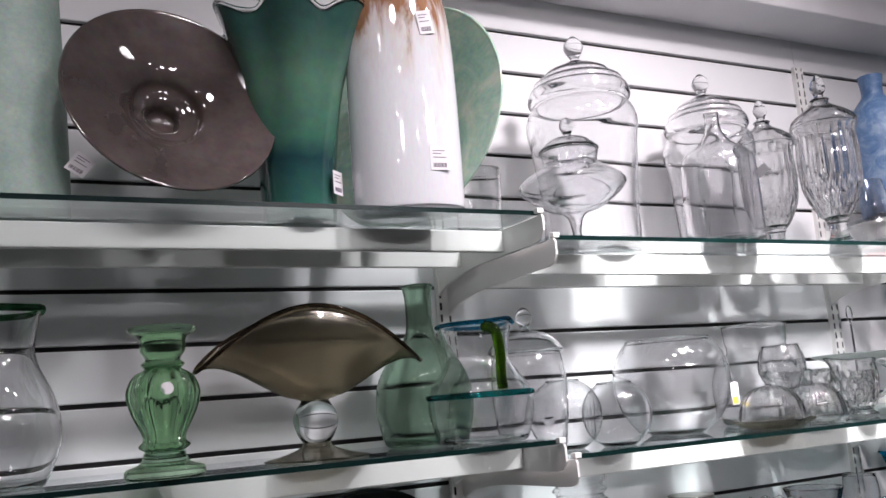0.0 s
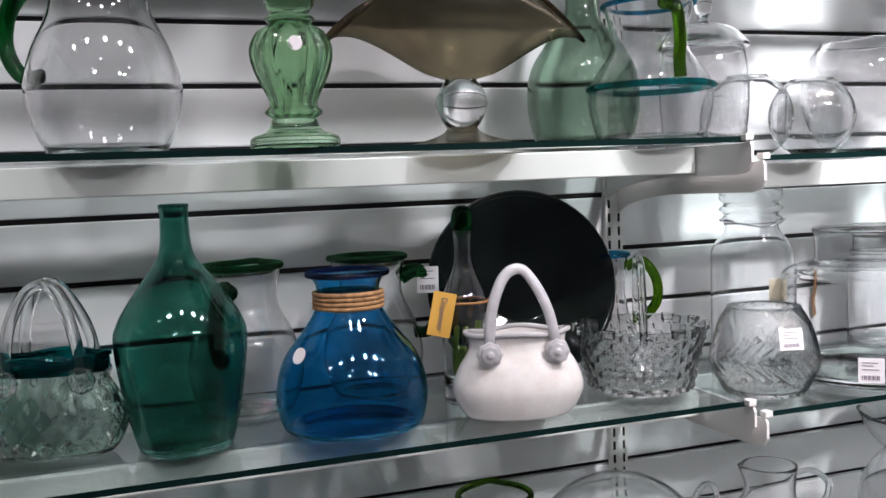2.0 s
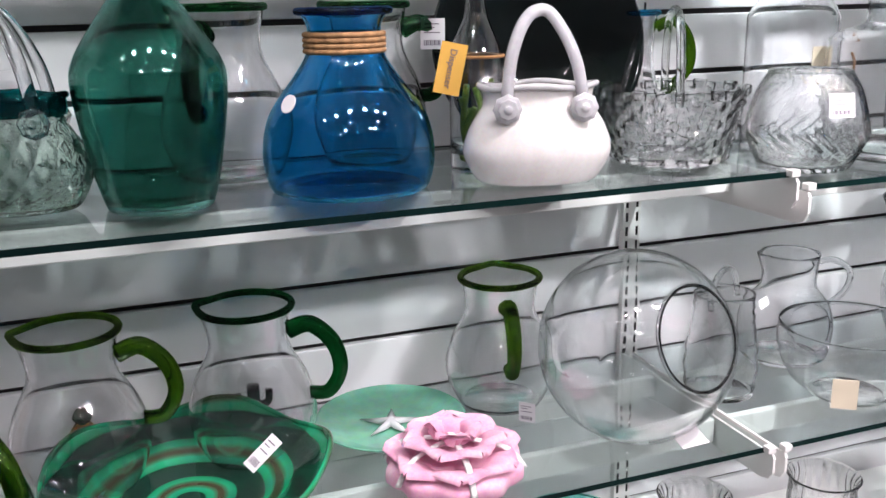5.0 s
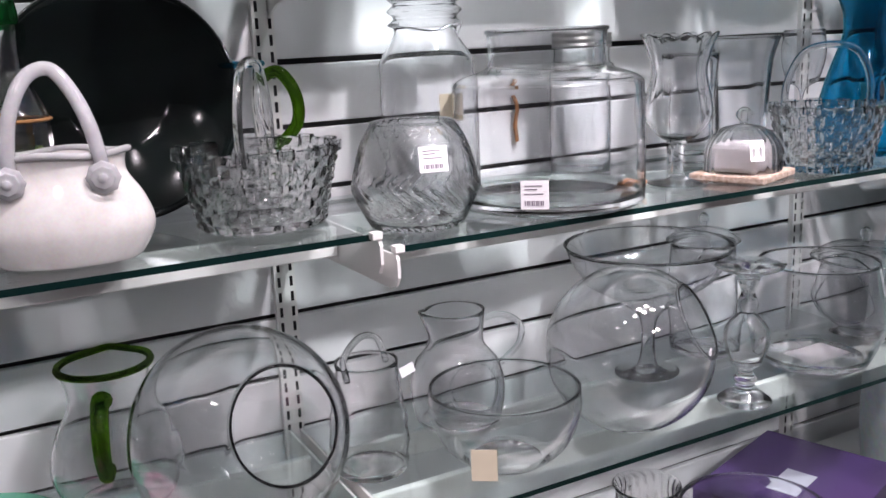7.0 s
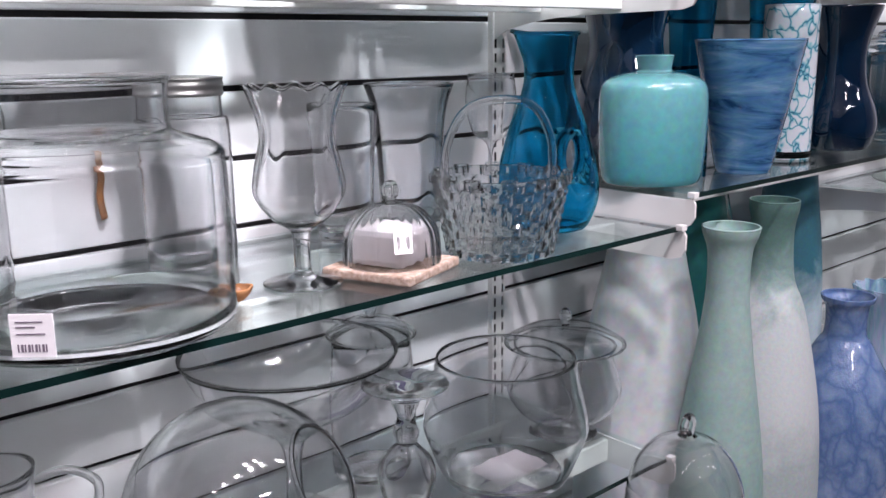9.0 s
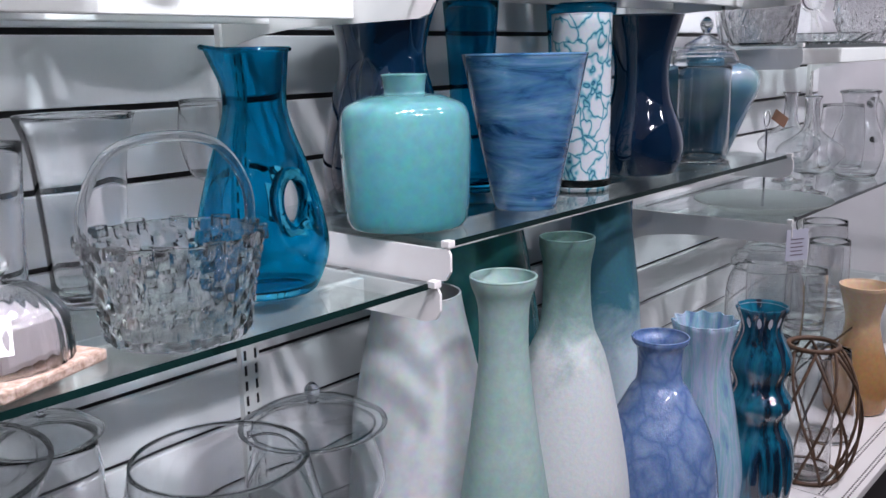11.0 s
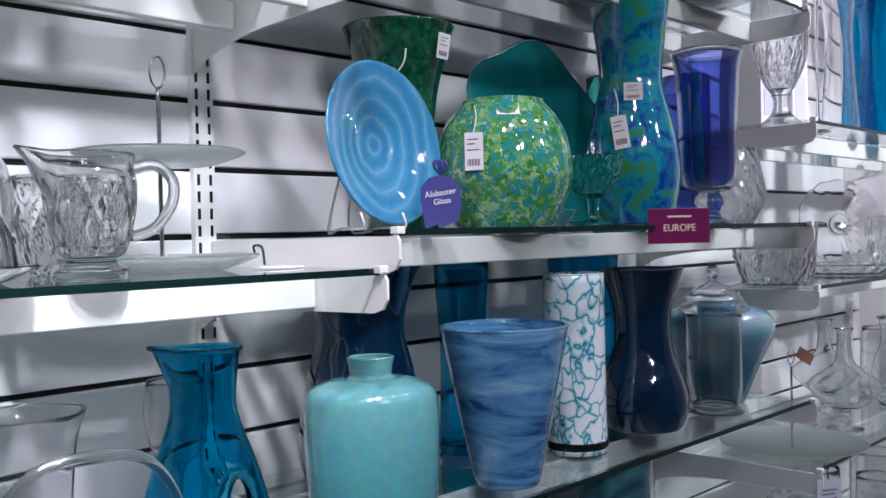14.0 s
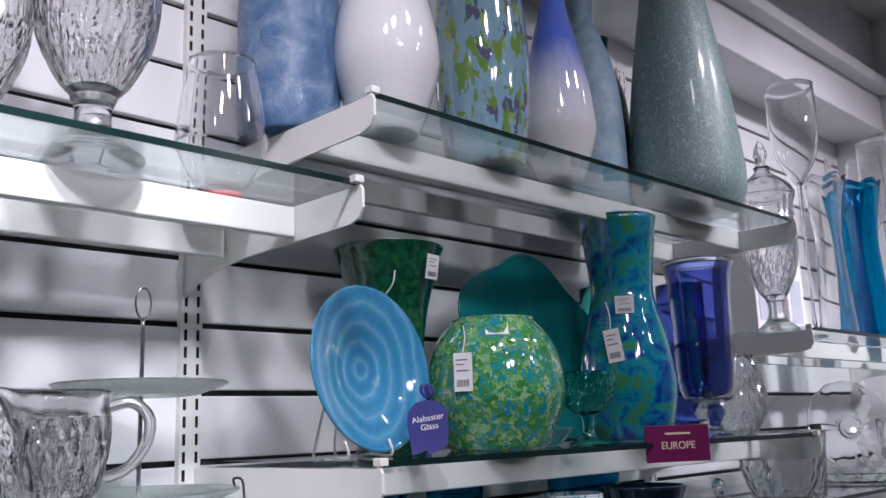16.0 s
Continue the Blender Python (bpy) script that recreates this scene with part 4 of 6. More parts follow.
def glass_basket(x, y, z, r, h, turn, label, grip):
    """A pressed crystal basket with woven sides, a notched rim and an arched handle."""
    t = thing("glass_basket", x, y, z + 0.0006, label, "basket", "glass baskets", turn)
    turned("basket", scaled(h, r, [(0.72, 0), (0.78, 0.04), (0.86, 0.4), (0.95, 0.8), (1.0, 1.0)]), CRYSTAL, t, 0.006, 0.008, 160, 8, weave(20, 8, 0.045), smooth=False)
    for k in range(12):
        a = 2 * math.pi * k / 12
        m = pose(r * math.cos(a), r * math.sin(a), h, 0, 0, math.degrees(a))
        part("rim_block", box_bm(-0.005, 0.005, -0.010, 0.010, -0.008, 0.005, 0.0015), CRYSTAL, t).matrix_basis = m
    tube("handle", [(-r * 0.98, 0, h * 0.85), (-r * 0.96, 0, h + grip * 0.4), (-r * 0.62, 0, h + grip * 0.88), (0, 0, h + grip), (r * 0.62, 0, h + grip * 0.88), (r * 0.96, 0, h + grip * 0.4), (r * 0.98, 0, h * 0.85)], 0.0058, CRYSTAL, t, "arched clear glass handle", 8)
    return t


glass_basket(-0.090, -0.262, A3, 0.100, 0.098, 62, "clear pressed glass basket with arched handle", 0.105)

# ---- first bay, fourth shelf ----
for jx, jy, jturn in ((-1.031, -0.327, -48), (-0.898, -0.159, -10), (-0.673, -0.148, -22)):
    round_jug(jx, jy, A4, 0.218, 0.088, jturn, "clear glass jug with green rim and handle", RIM_GREEN if jturn != -22 else DARK_RIM, RIM_GREEN if jturn != -22 else DARK_RIM, "green handled jugs")
t = round_jug(-0.285, -0.120, A4, 0.203, 0.086, -104, "clear glass carafe with lime green handle", RIM_GREEN, RIM_GREEN)
price_tag(t, 0.115, 0.02, 0.03, 0.025, 0.03, 60)
t = vessel("bowl", -0.775, -0.26, A4, scaled(0.058, 0.18, [(0.4, 0), (0.46, 0.05), (0.7, 0.4), (0.9, 0.78), (1.0, 1.0)]), GREEN_RINGS, "large green and black ringed glass bowl", "bowl", th=0.006, seg=72, deform=ruffle(5, 0.03, 0.008, 0.3))
price_tag(t, 0.09, -0.04, 0.075, 0.018, 0.05, -40, -40, roll=40)
disc = thing("plate", -0.475, -0.15, A4 + 0.0006, "mint green glass plate with white starfish", "plate")
turned("dish", [(0.06, 0), (0.07, 0.003), (0.1, 0.012), (0.112, 0.02)], MINT, disc, 0.004, 0.004, 64)
bm = bmesh.new()
ring = []
for k in range(20):
    a = 2 * math.pi * k / 20
    rr = (0.05, 0.022, 0.012, 0.022)[k % 4]
    ring.append(bm.verts.new((rr * math.cos(a), rr * math.sin(a), 0.008)))
cen = bm.verts.new((0, 0, 0.018))
low = bm.verts.new((0, 0, 0.0045))
for k in range(20):
    bm.faces.new((ring[k], ring[(k + 1) % 20], cen))
    bm.faces.new((ring[(k + 1) % 20], ring[k], low))
part("starfish", bm, CARD_WHITE, disc, "white starfish ornament", True)


def flower_soap(x, y, z):
    t = thing("soap_flower", x, y, z + 0.0006, "pink petalled flower bundle tied with white ribbon", "ornament")
    rnd = random.Random(4)
    for ringk, (n, rad, size, lift) in enumerate(((7, 0.060, 0.042, 0.0), (7, 0.044, 0.036, 0.022), (5, 0.024, 0.026, 0.036))):
        for k in range(n):
            a = 2 * math.pi * (k + 0.5 * ringk) / n
            verts, faces = [], []
            for i in range(6):
                for j in range(6):
                    u, v = i / 5 - 0.5, j / 5
                    w = size * math.sin(math.pi * (0.15 + 0.8 * v)) * u * 1.5
                    px, pz = v * size * 1.1, 0.016 * math.sin(v * 2.4) + 0.004 * math.sin(u * 14 + k) * v
                    verts.append((px, w, pz))
            for i in range(5):
                for j in range(5):
                    faces.append((i * 6 + j, (i + 1) * 6 + j, (i + 1) * 6 + j + 1, i * 6 + j + 1))
            nv = len(verts)
            verts += [(p, q, s - 0.003) for p, q, s in verts]
            faces += [tuple(nv + q for q in reversed(f)) for f in faces]
            ob = mesh_part("petal", verts, faces, PINK, t)
            ob.matrix_basis = pose(rad * 0.45 * math.cos(a), rad * 0.45 * math.sin(a), 0.03 + lift, rnd.uniform(-8, 8), -14 - 12 * ringk, math.degrees(a))
    solid_turned("base", [(0.058, 0), (0.066, 0.006), (0.066, 0.03), (0.05, 0.042)], PINK, t, 48, 4, ribs(10, 0.05))
    for a in (20, 85, 150):
        m = math.radians(a)
        c, s = math.cos(m), math.sin(m)
        tube("ribbon", [(-0.07 * c, -0.07 * s, 0.02), (-0.05 * c, -0.05 * s, 0.058), (0, 0, 0.070), (0.05 * c, 0.05 * s, 0.058), (0.07 * c, 0.07 * s, 0.02)], 0.0035, STRING_WHITE, t, "white gauze ribbon", 6, 5, flat=0.4)
    return t


fs = flower_soap(-0.436, -0.310, A4)
fs.scale = (1.35, 1.35, 0.75)


def tipped_bowl(x, y, z, r, turn, tip, label, hole=0.52):
    """A bubble bowl lying tipped over, its round mouth towards the aisle."""
    t = thing("bubble_bowl", x, y, z + 0.0006, label, "bowl", "tipped bubble bowls", turn)
    a0 = math.asin(hole)
    prof = [(r * math.sin(a), r - r * math.cos(a)) for a in [0.28 + (math.pi - a0 - 0.28) * k / 9 for k in range(10)]]
    turned("body", prof, CLEAR, t, 0.004, 0.004, 64, 4)
    rim_ring(r * hole * 0.985, prof[-1][1], 0.003, SOLID_CLEAR, t, "rounded glass lip")
    tilt_parts(t, pose(0, 0, r * 0.985) @ pose(0, 0, 0, tip, 0, 0) @ pose(0, 0, -r))
    return t


t = tipped_bowl(-0.155, -0.300, A4, 0.138, 14, 68, "clear glass bubble bowl tipped on its side")
price_tag(t, 0.02, -0.09, 0.022, 0.045, 0.028, -10, -70, bars=False)

orn = thing("cactus_ornament", -0.66, -0.055, A4 + 0.0006, "small black glass cactus ornament", "ornament")
tube("stem", [(0, 0, 0), (0, 0, 0.03), (0, 0, 0.062)], 0.010, BLACK_GLASS, orn, seg=10)
for s in (-1, 1):
    tube("arm", [(0.006 * s, 0, 0.022 + 0.006 * s), (0.022 * s, 0, 0.026 + 0.006 * s), (0.024 * s, 0, 0.05)], 0.006, BLACK_GLASS, orn, seg=8)
orn = thing("pineapple_ornament", -0.90, -0.06, A4 + 0.0006, "small amber glass pineapple ornament", "ornament")
turned("fruit", [(0.012, 0), (0.02, 0.012), (0.021, 0.03), (0.012, 0.045)], glass("amber_glass", (0.86, 0.62, 0.22), rough=0.03), orn, 0.003, 0.003, 32, 5, diamonds(10, 2, 0.06))
solid_turned("crown", [(0.006, 0.045), (0.012, 0.056), (0.006, 0.07)], DARK_RIM, orn, 12, 3, ribs(6, 0.2))

# ---- second bay, top shelf ----
def apothecary(x, y, z, h, r, label, mat=None):
    mat = mat or CLEAR
    t = vessel("apothecary_jar", x, y, z, scaled(h * 0.66, r, [(0.72, 0), (0.82, 0.015), (0.86, 0.3), (0.94, 0.7), (1.0, 0.86), (0.92, 0.96), (0.78, 1.0)]), mat, label, "jar", group="apothecary jars")
    lidded(t, r * 0.84, h * 0.662, mat, h * 0.2, h * 0.042, True, "stepped glass lid with ball knob")
    return t


apothecary(0.255, -0.22, B1, 0.478, 0.116, "large clear glass apothecary jar with lid")
t = vessel("compote", 0.135, -0.33, B1, [(0.038, 0), (0.04, 0.003), (0.012, 0.014), (0.01, 0.03), (0.02, 0.055), (0.06, 0.072), (0.098, 0.104), (0.095, 0.122), (0.06, 0.146), (0.052, 0.158), (0.055, 0.175)], CLEAR, "clear wide bellied glass compote with lid", "jar")
lidded(t, 0.053, 0.176, CLEAR, 0.03, 0.014)
apothecary(0.655, -0.165, B1, 0.455, 0.105, "clear glass apothecary jar behind a decanter")
t = vessel("decanter", 0.555, -0.285, B1, scaled(0.30, 0.08, [(0.9, 0), (1.0, 0.03), (1.0, 0.55), (0.9, 0.68), (0.45, 0.78), (0.22, 0.88), (0.2, 1.0)]), CLEAR, "clear glass decanter with dark hang tag", "decanter")
price_tag(t, 0.075, -0.05, 0.165, 0.03, 0.02, -35, 0, BLACK_CORD, False, roll=-35)
vessel("tumbler", 0.05, -0.12, B1, scaled(0.19, 0.05, [(0.8, 0), (0.86, 0.02), (1, 1)]), CLEAR, "tall plain clear glass tumbler", "glass")


def urn_cuts(th, f, r, h, outer):
    """Diamond band below, upright flutes above, as a cutter would grind them."""
    if not outer or f < 0.28 or f > 0.98:
        return r, h
    if f < 0.58:
        a, b = abs(math.sin(9 * th + 11 * f)), abs(math.sin(9 * th - 11 * f))
        return r * (1 - 0.055 * (1 - min(1, 1.7 * min(a, b)))), h
    return r * (1 - 0.035 * (1 - abs(math.sin(11 * th)))), h


def crystal_urn(x, y, z, h, r, label, lid=True):
    t = thing("crystal_urn", x, y, z + 0.0006, label, "urn", "crystal urns")
    solid_turned("foot", scaled(h, r, [(0.72, 0), (0.74, 0.015), (0.34, 0.07), (0.26, 0.13), (0.34, 0.17)]), CRYSTAL, t, 32, 4)
    turned("bowl", scaled(h, r, [(0.3, 0.17), (0.55, 0.22), (0.86, 0.34), (0.95, 0.5), (0.92, 0.64), (1.02, 0.7)]), CRYSTAL, t, 0.006, 0.01, 110, 8, urn_cuts, smooth=False)
    if lid:
        ld = dome("lid", scaled(h, r, [(1.0, 0.705), (1.02, 0.725), (0.8, 0.77), (0.4, 0.815), (0.26, 0.84), (0.3, 0.855)]), CRYSTAL, t, 0.005, 48, 5, diamonds(18, 1.5, 0.05), "cut crystal lid")
        solid_turned("finial", scaled(h, r, [(0.2, 0.84), (0.26, 0.86), (0.14, 0.88), (0.24, 0.92), (0.2, 0.96), (0.05, 1.0)]), CRYSTAL, ld, 10, 3, smooth=False)
    return t


crystal_urn(0.805, -0.195, B1, 0.385, 0.066, "cut crystal lidded urn on a foot")
crystal_urn(0.905, -0.285, B1, 0.425, 0.074, "tall cut crystal lidded urn on a foot")
t = vessel("bowl", 1.107, -0.215, B1, [(r, h + 0.0105) for r, h in scaled(0.178, 0.06, [(0.42, 0), (0.6, 0.08), (0.96, 0.32), (1.0, 0.42), (0.86, 0.75), (0.72, 1.0)])], CLEAR, "clear tapered brandy bowl with red sticker", "bowl")
solid_turned("sticker", [(0.026, -0.0004), (0.027, 0.004), (0.026, 0.010)], RED_STICKER, t, 32, 2, label="round red sticker under the base")

# ---- second bay, second shelf ----
t = vessel("candy_jar", 0.120, -0.14, B2, scaled(0.185, 0.075, [(0.7, 0), (0.85, 0.04), (1.0, 0.5), (0.98, 0.8), (0.9, 1.0)]), CLEAR, "clear glass candy jar with knobbed lid", "jar")
lidded(t, 0.07, 0.186, CLEAR, 0.045, 0.017)


def bubble(x, y, z, r, label, cut=0.5, name="bubble_vase"):
    a0 = math.asin(cut)
    prof = [(r * math.sin(a), r * 0.985 - r * math.cos(a)) for a in [0.45 + (math.pi - a0 - 0.45) * k / 8 for k in range(9)]]
    z0 = prof[0][1]
    prof = [(p, q - z0) for p, q in prof]
    return vessel(name, x, y, z, prof, CLEAR, label, "bowl", group="bubble vases", th=0.0028, sub=4)


bubble(0.105, -0.275, B2, 0.069, "round clear glass bubble vase", 0.45)
bubble(0.185, -0.325, B2, 0.064, "small round clear glass bubble vase", 0.5)
t = bubble(0.47, -0.155, B2, 0.125, "large clear glass fish bowl with yellow sticker", 0.72, "fish_bowl")
price_tag(t, 0.062, -0.118, 0.075, 0.034, 0.045, 22, 0)
b2 = bmesh.new()
box_bm(-0.016, 0.010, -0.0014, -0.0008, -0.02, -0.006, 0, b2)
yel = part("yellow_print", b2, solid("yellow_ink", (0.75, 0.62, 0.05), 0.6), t, "yellow print on the sticker")
yel.matrix_basis = pose(0.062, -0.1185, 0.075, 0, 0, 22)
t = vessel("jar", 0.76, -0.125, B2, scaled(0.225, 0.105, [(0.75, 0), (0.9, 0.05), (1.0, 0.35), (0.93, 0.55), (0.66, 0.72), (0.68, 0.86), (0.70, 1.0)]), CLEAR, "clear wide glass jar with straight neck", "jar")


def butter_dish(x, y, z, label, mat, turn=0):
    t = thing("butter_dish", x, y, z + 0.0006, label, "dish", "domed dishes", turn)
    turned("plate", [(0.05, 0), (0.06, 0.003), (0.075, 0.010), (0.085, 0.016)], mat, t, 0.003, 0.003, 48, 4, ribs(12, 0.02))
    d = dome("cover", [(0.066, 0.014), (0.066, 0.02), (0.058, 0.055), (0.038, 0.078), (0.012, 0.086)], CRYSTAL, t, 0.004, 96, 5, ribs(24, 0.02), "ribbed clear glass cover")
    solid_turned("knob", [(0.008, 0.085), (0.006, 0.092), (0.012, 0.102), (0.008, 0.111), (0.002, 0.115)], CRYSTAL, d, 16, 4)
    return t


butter_dish(0.595, -0.305, B2, "ribbed clear glass butter dish on brown base", SMOKE)
butter_dish(0.745, -0.28, B2, "ribbed clear glass butter dish", CRYSTAL)
vessel("bowl", 0.925, -0.12, B2, scaled(0.11, 0.062, [(0.5, 0), (0.6, 0.05), (0.9, 0.6), (1.0, 1.0)]), CRYSTAL, "cut crystal bowl with diamond pattern", "bowl", deform=diamonds(16, 3, 0.07), seg=72, smooth=False, th=0.006)


def crystal_jug(x, y, z, turn):
    t = thing("crystal_jug", x, y, z + 0.0006, "cut crystal milk jug with lattice pattern", "jug", turn=turn)
    solid_turned("foot", [(0.034, 0), (0.035, 0.008), (0.026, 0.014), (0.024, 0.02)], CRYSTAL, t, 24, 3, ribs(24, 0.03))
    sp = spout(0.026, 0.38, math.pi, 0.7)
    di = diamonds(14, 2.6, 0.08, 0.2, 0.8)

    def both(th, f, r, h, outer):
        r, h = di(th, f, r, h, outer)
        return sp(th, f, r, h, outer)
    turned("body", [(0.024, 0.02), (0.034, 0.028), (0.043, 0.06), (0.046, 0.095), (0.043, 0.112), (0.045, 0.127)], CRYSTAL, t, 0.005, 0.012, 168, 14, both, smooth=False)
    tube("handle", [(0.042, 0, 0.112), (0.065, 0, 0.116), (0.082, 0, 0.100), (0.080, 0, 0.075), (0.062, 0, 0.05), (0.04, 0, 0.042)], 0.006, CRYSTAL, t, "clear glass handle", 8)
    return t


crystal_jug(0.888, -0.285, B2, -22)
vessel("footed_bowl", 0.755, -0.2, B2, scaled(0.17, 0.05, [(0.6, 0), (0.62, 0.02), (0.2, 0.1), (0.2, 0.3), (0.6, 0.42), (1.0, 0.65), (0.98, 0.85), (0.8, 1)]), CRYSTAL, "clear ribbed glass footed bowl", "bowl", deform=ribs(18, 0.02), seg=72)
stand = thing("cake_stand", 1.02, -0.185, B2 + 0.0006, "two tier frosted glass cake stand with wire handle", "cake stand")
turned("lower_plate", [(0.07, 0.0), (0.085, 0.004), (0.112, 0.014), (0.116, 0.018)], FROSTED, stand, 0.004, 0.004, 64, 4)
turned("upper_plate", [(0.06, 0.128), (0.07, 0.130), (0.096, 0.139), (0.102, 0.143)], FROSTED, stand, 0.004, 0.004, 64, 4)
tube("rod", [(0, 0, 0.006), (0, 0, 0.12), (0, 0, 0.222)], 0.0028, CHROME, stand, "thin chrome rod", 8)
tube("ring_handle", [(0.010 * math.cos(k * math.pi / 5), 0, 0.240 + 0.019 * math.sin(k * math.pi / 5)) for k in range(10)], 0.0016, CHROME, stand, "chrome loop handle", 6, 3, closed=True)
tube("cord", [(0.098, -0.05, 0.02), (0.094, -0.054, 0.028), (0.102, -0.06, 0.026), (0.104, -0.062, 0.004)], 0.0016, BLACK_CORD, stand, "black tag cord", 6, 4)
part("card", box_bm(0.085, 0.135, -0.10, -0.062, 0.001, 0.0022), CARD_WHITE, stand, "white card lying flat")

# ---- second bay, third shelf ----
t = vessel("vase", 0.105, -0.308, B3, scaled(0.135, 0.082, [(0.6, 0), (0.75, 0.03), (0.97, 0.3), (1.0, 0.45), (0.85, 0.8), (0.66, 1.0)]), CRYSTAL, "round clear vase with spiral optic ribs", deform=twist_ribs(26, 0.03, 2.0), seg=208, th=0.004)
price_tag(t, -0.012, -0.0765, 0.096, 0.036, 0.032, -14, -12)
t = vessel("storage_jar", 0.225, -0.125, B3, scaled(0.325, 0.074, [(0.92, 0), (1.0, 0.02), (1.0, 0.55), (0.97, 0.64), (0.70, 0.74), (0.66, 0.78), (0.78, 0.80), (0.66, 0.83), (0.78, 0.86), (0.66, 0.89), (0.77, 0.92), (0.72, 1.0)]), CLEAR, "tall clear storage jar with ridged neck and wire", "jar", squash=(1, 0.9))
tube("wire", [(0.056, 0, 0.245), (0.03, -0.055, 0.262), (-0.02, -0.062, 0.25), (-0.056, 0, 0.262)], 0.0014, CHROME, t, "wire bail", 6)
part("card", box_bm(-0.018, 0.018, -0.070, -0.069, 0.12, 0.16), CARD_BEIGE, t, "beige paper label")
t = vessel("biscuit_jar", 0.331, -0.288, B3, scaled(0.243, 0.138, [(0.9, 0), (0.98, 0.02), (1.0, 0.1), (0.99, 0.62), (0.94, 0.73), (0.66, 0.79), (0.61, 0.83), (0.61, 0.97), (0.63, 1.0)]), CLEAR, "large clear glass jar with wide neck", "jar", th=0.005, base=0.012)
price_tag(t, -0.095, -0.1045, 0.035, 0.037, 0.038, -40)
t = vessel("preserve_jar", 0.53, -0.105, B3, scaled(0.215, 0.055, [(0.92, 0), (1.0, 0.03), (1.0, 0.78), (0.86, 0.88), (0.84, 1.0)]), CLEAR, "clear preserve jar with ribbed metal lid", "jar")
solid_turned("lid", [(0.048, 0.213), (0.05, 0.216), (0.0485, 0.221), (0.05, 0.226), (0.0485, 0.231), (0.048, 0.236), (0.02, 0.237)], solid("dull_metal_lid", (0.35, 0.34, 0.33), 0.35, metal=0.8), t, label="ribbed grey metal lid")
corkt = thing("leather_tag", 0.455, -0.064, B3 + 0.095, "brown leather tag hanging on the slatwall", "tag")
corkt.matrix_basis = pose(0.452, -0.004, B3 + 0.085)
tube("strap", [(0, 0, 0.05), (0.004, -0.008, 0.03), (0, -0.006, 0.0), (0.004, -0.006, -0.03)], 0.007, CORK, corkt, "", 8, 5, flat=0.3)
nut = thing("walnut_half", 0.470, -0.31, B3 + 0.0006, "open walnut shell half ornament", "ornament")
turned("shell", [(0.006, 0), (0.014, 0.004), (0.019, 0.012), (0.02, 0.016)], CORK, nut, 0.002, 0.002, 24, 3, ribs(5, 0.08), (1.2, 0.85))
rnd = random.Random(7)
for k in range(5):
    solid_turned("kernel", [(0.002, 0.006), (0.006, 0.01), (0.005, 0.015), (0.001, 0.018)], CARD_BROWN, nut, 8, 3).location = (rnd.uniform(-0.01, 0.01), rnd.uniform(-0.006, 0.006), 0)
hur = thing("hurricane_goblet", 0.572, -0.294, B3 + 0.0006, "clear footed hurricane glass with fluted rim", "goblet")
turned("foot", [(0.044, 0), (0.045, 0.003), (0.014, 0.01), (0.010, 0.03), (0.011, 0.06), (0.018, 0.068)], CLEAR, hur, 0, 0, 40, 4)
turned("bowl", [(0.014, 0.068), (0.03, 0.075), (0.052, 0.105), (0.05, 0.135), (0.042, 0.175), (0.052, 0.215), (0.058, 0.228)], CLEAR, hur, 0.003, 0.006, 96, 6, ruffle(12, 0.04, 0.003, 0.2))
dishc = thing("cloche", 0.684, -0.321, B3 + 0.0006, "ribbed glass cloche on a woven square tray", "dish", turn=20)
part("tray", box_bm(-0.062, 0.062, -0.062, 0.062, 0, 0.012, 0.003), pattern("woven_cane", "mottle", [(0.35, (0.20, 0.13, 0.09)), (0.65, (0.45, 0.36, 0.30))], 130, 0.8, 0.0, relief=0.6), dishc, "woven cane tray")
dd = dome("cover", [(0.058, 0.0125), (0.06, 0.018), (0.056, 0.055), (0.036, 0.078), (0.014, 0.085)], CRYSTAL, dishc, 0.004, 112, 6, ribs(28, 0.018), "fluted clear glass cover")
solid_turned("knob", [(0.008, 0.085), (0.006, 0.09), (0.013, 0.10), (0.009, 0.109), (0.002, 0.113)], CRYSTAL, dd, 16, 4)
# white block added only to make the glass cover look brighter
part("cover_filler", box_bm(-0.038, 0.038, -0.038, 0.038, 0.0125, 0.058, 0.008), CARD_WHITE, dishc, "added white block that brightens the cover")
price_tag(dishc, -0.040, -0.040, 0.05, 0.022, 0.032, -45, -12, bars=False)
vessel("vase", 0.872, -0.135, B3, scaled(0.215, 0.066, [(0.6, 0), (0.66, 0.02), (0.72, 0.4), (0.82, 0.8), (1.0, 1.0)]), CLEAR, "clear flared glass vase", deform=ribs(5, 0.03))
vessel("vase", 0.76, -0.12, B3, scaled(0.19, 0.05, [(0.75, 0), (0.8, 0.02), (0.86, 0.5), (1.0, 1.0)]), CLEAR, "small clear straight glass vase")
vessel("wine_glass", 1.085, -0.09, B3, [(0.035, 0), (0.036, 0.002), (0.005, 0.01), (0.0045, 0.1), (0.03, 0.125), (0.043, 0.175), (0.038, 0.222)], CLEAR, "clear stemmed wine glass", "glass", th=0.0015)
bk = glass_basket(0.854, -0.340, B3, 0.090, 0.104, -8, "round crystal basket with woven sides and tall handle", 0.098)


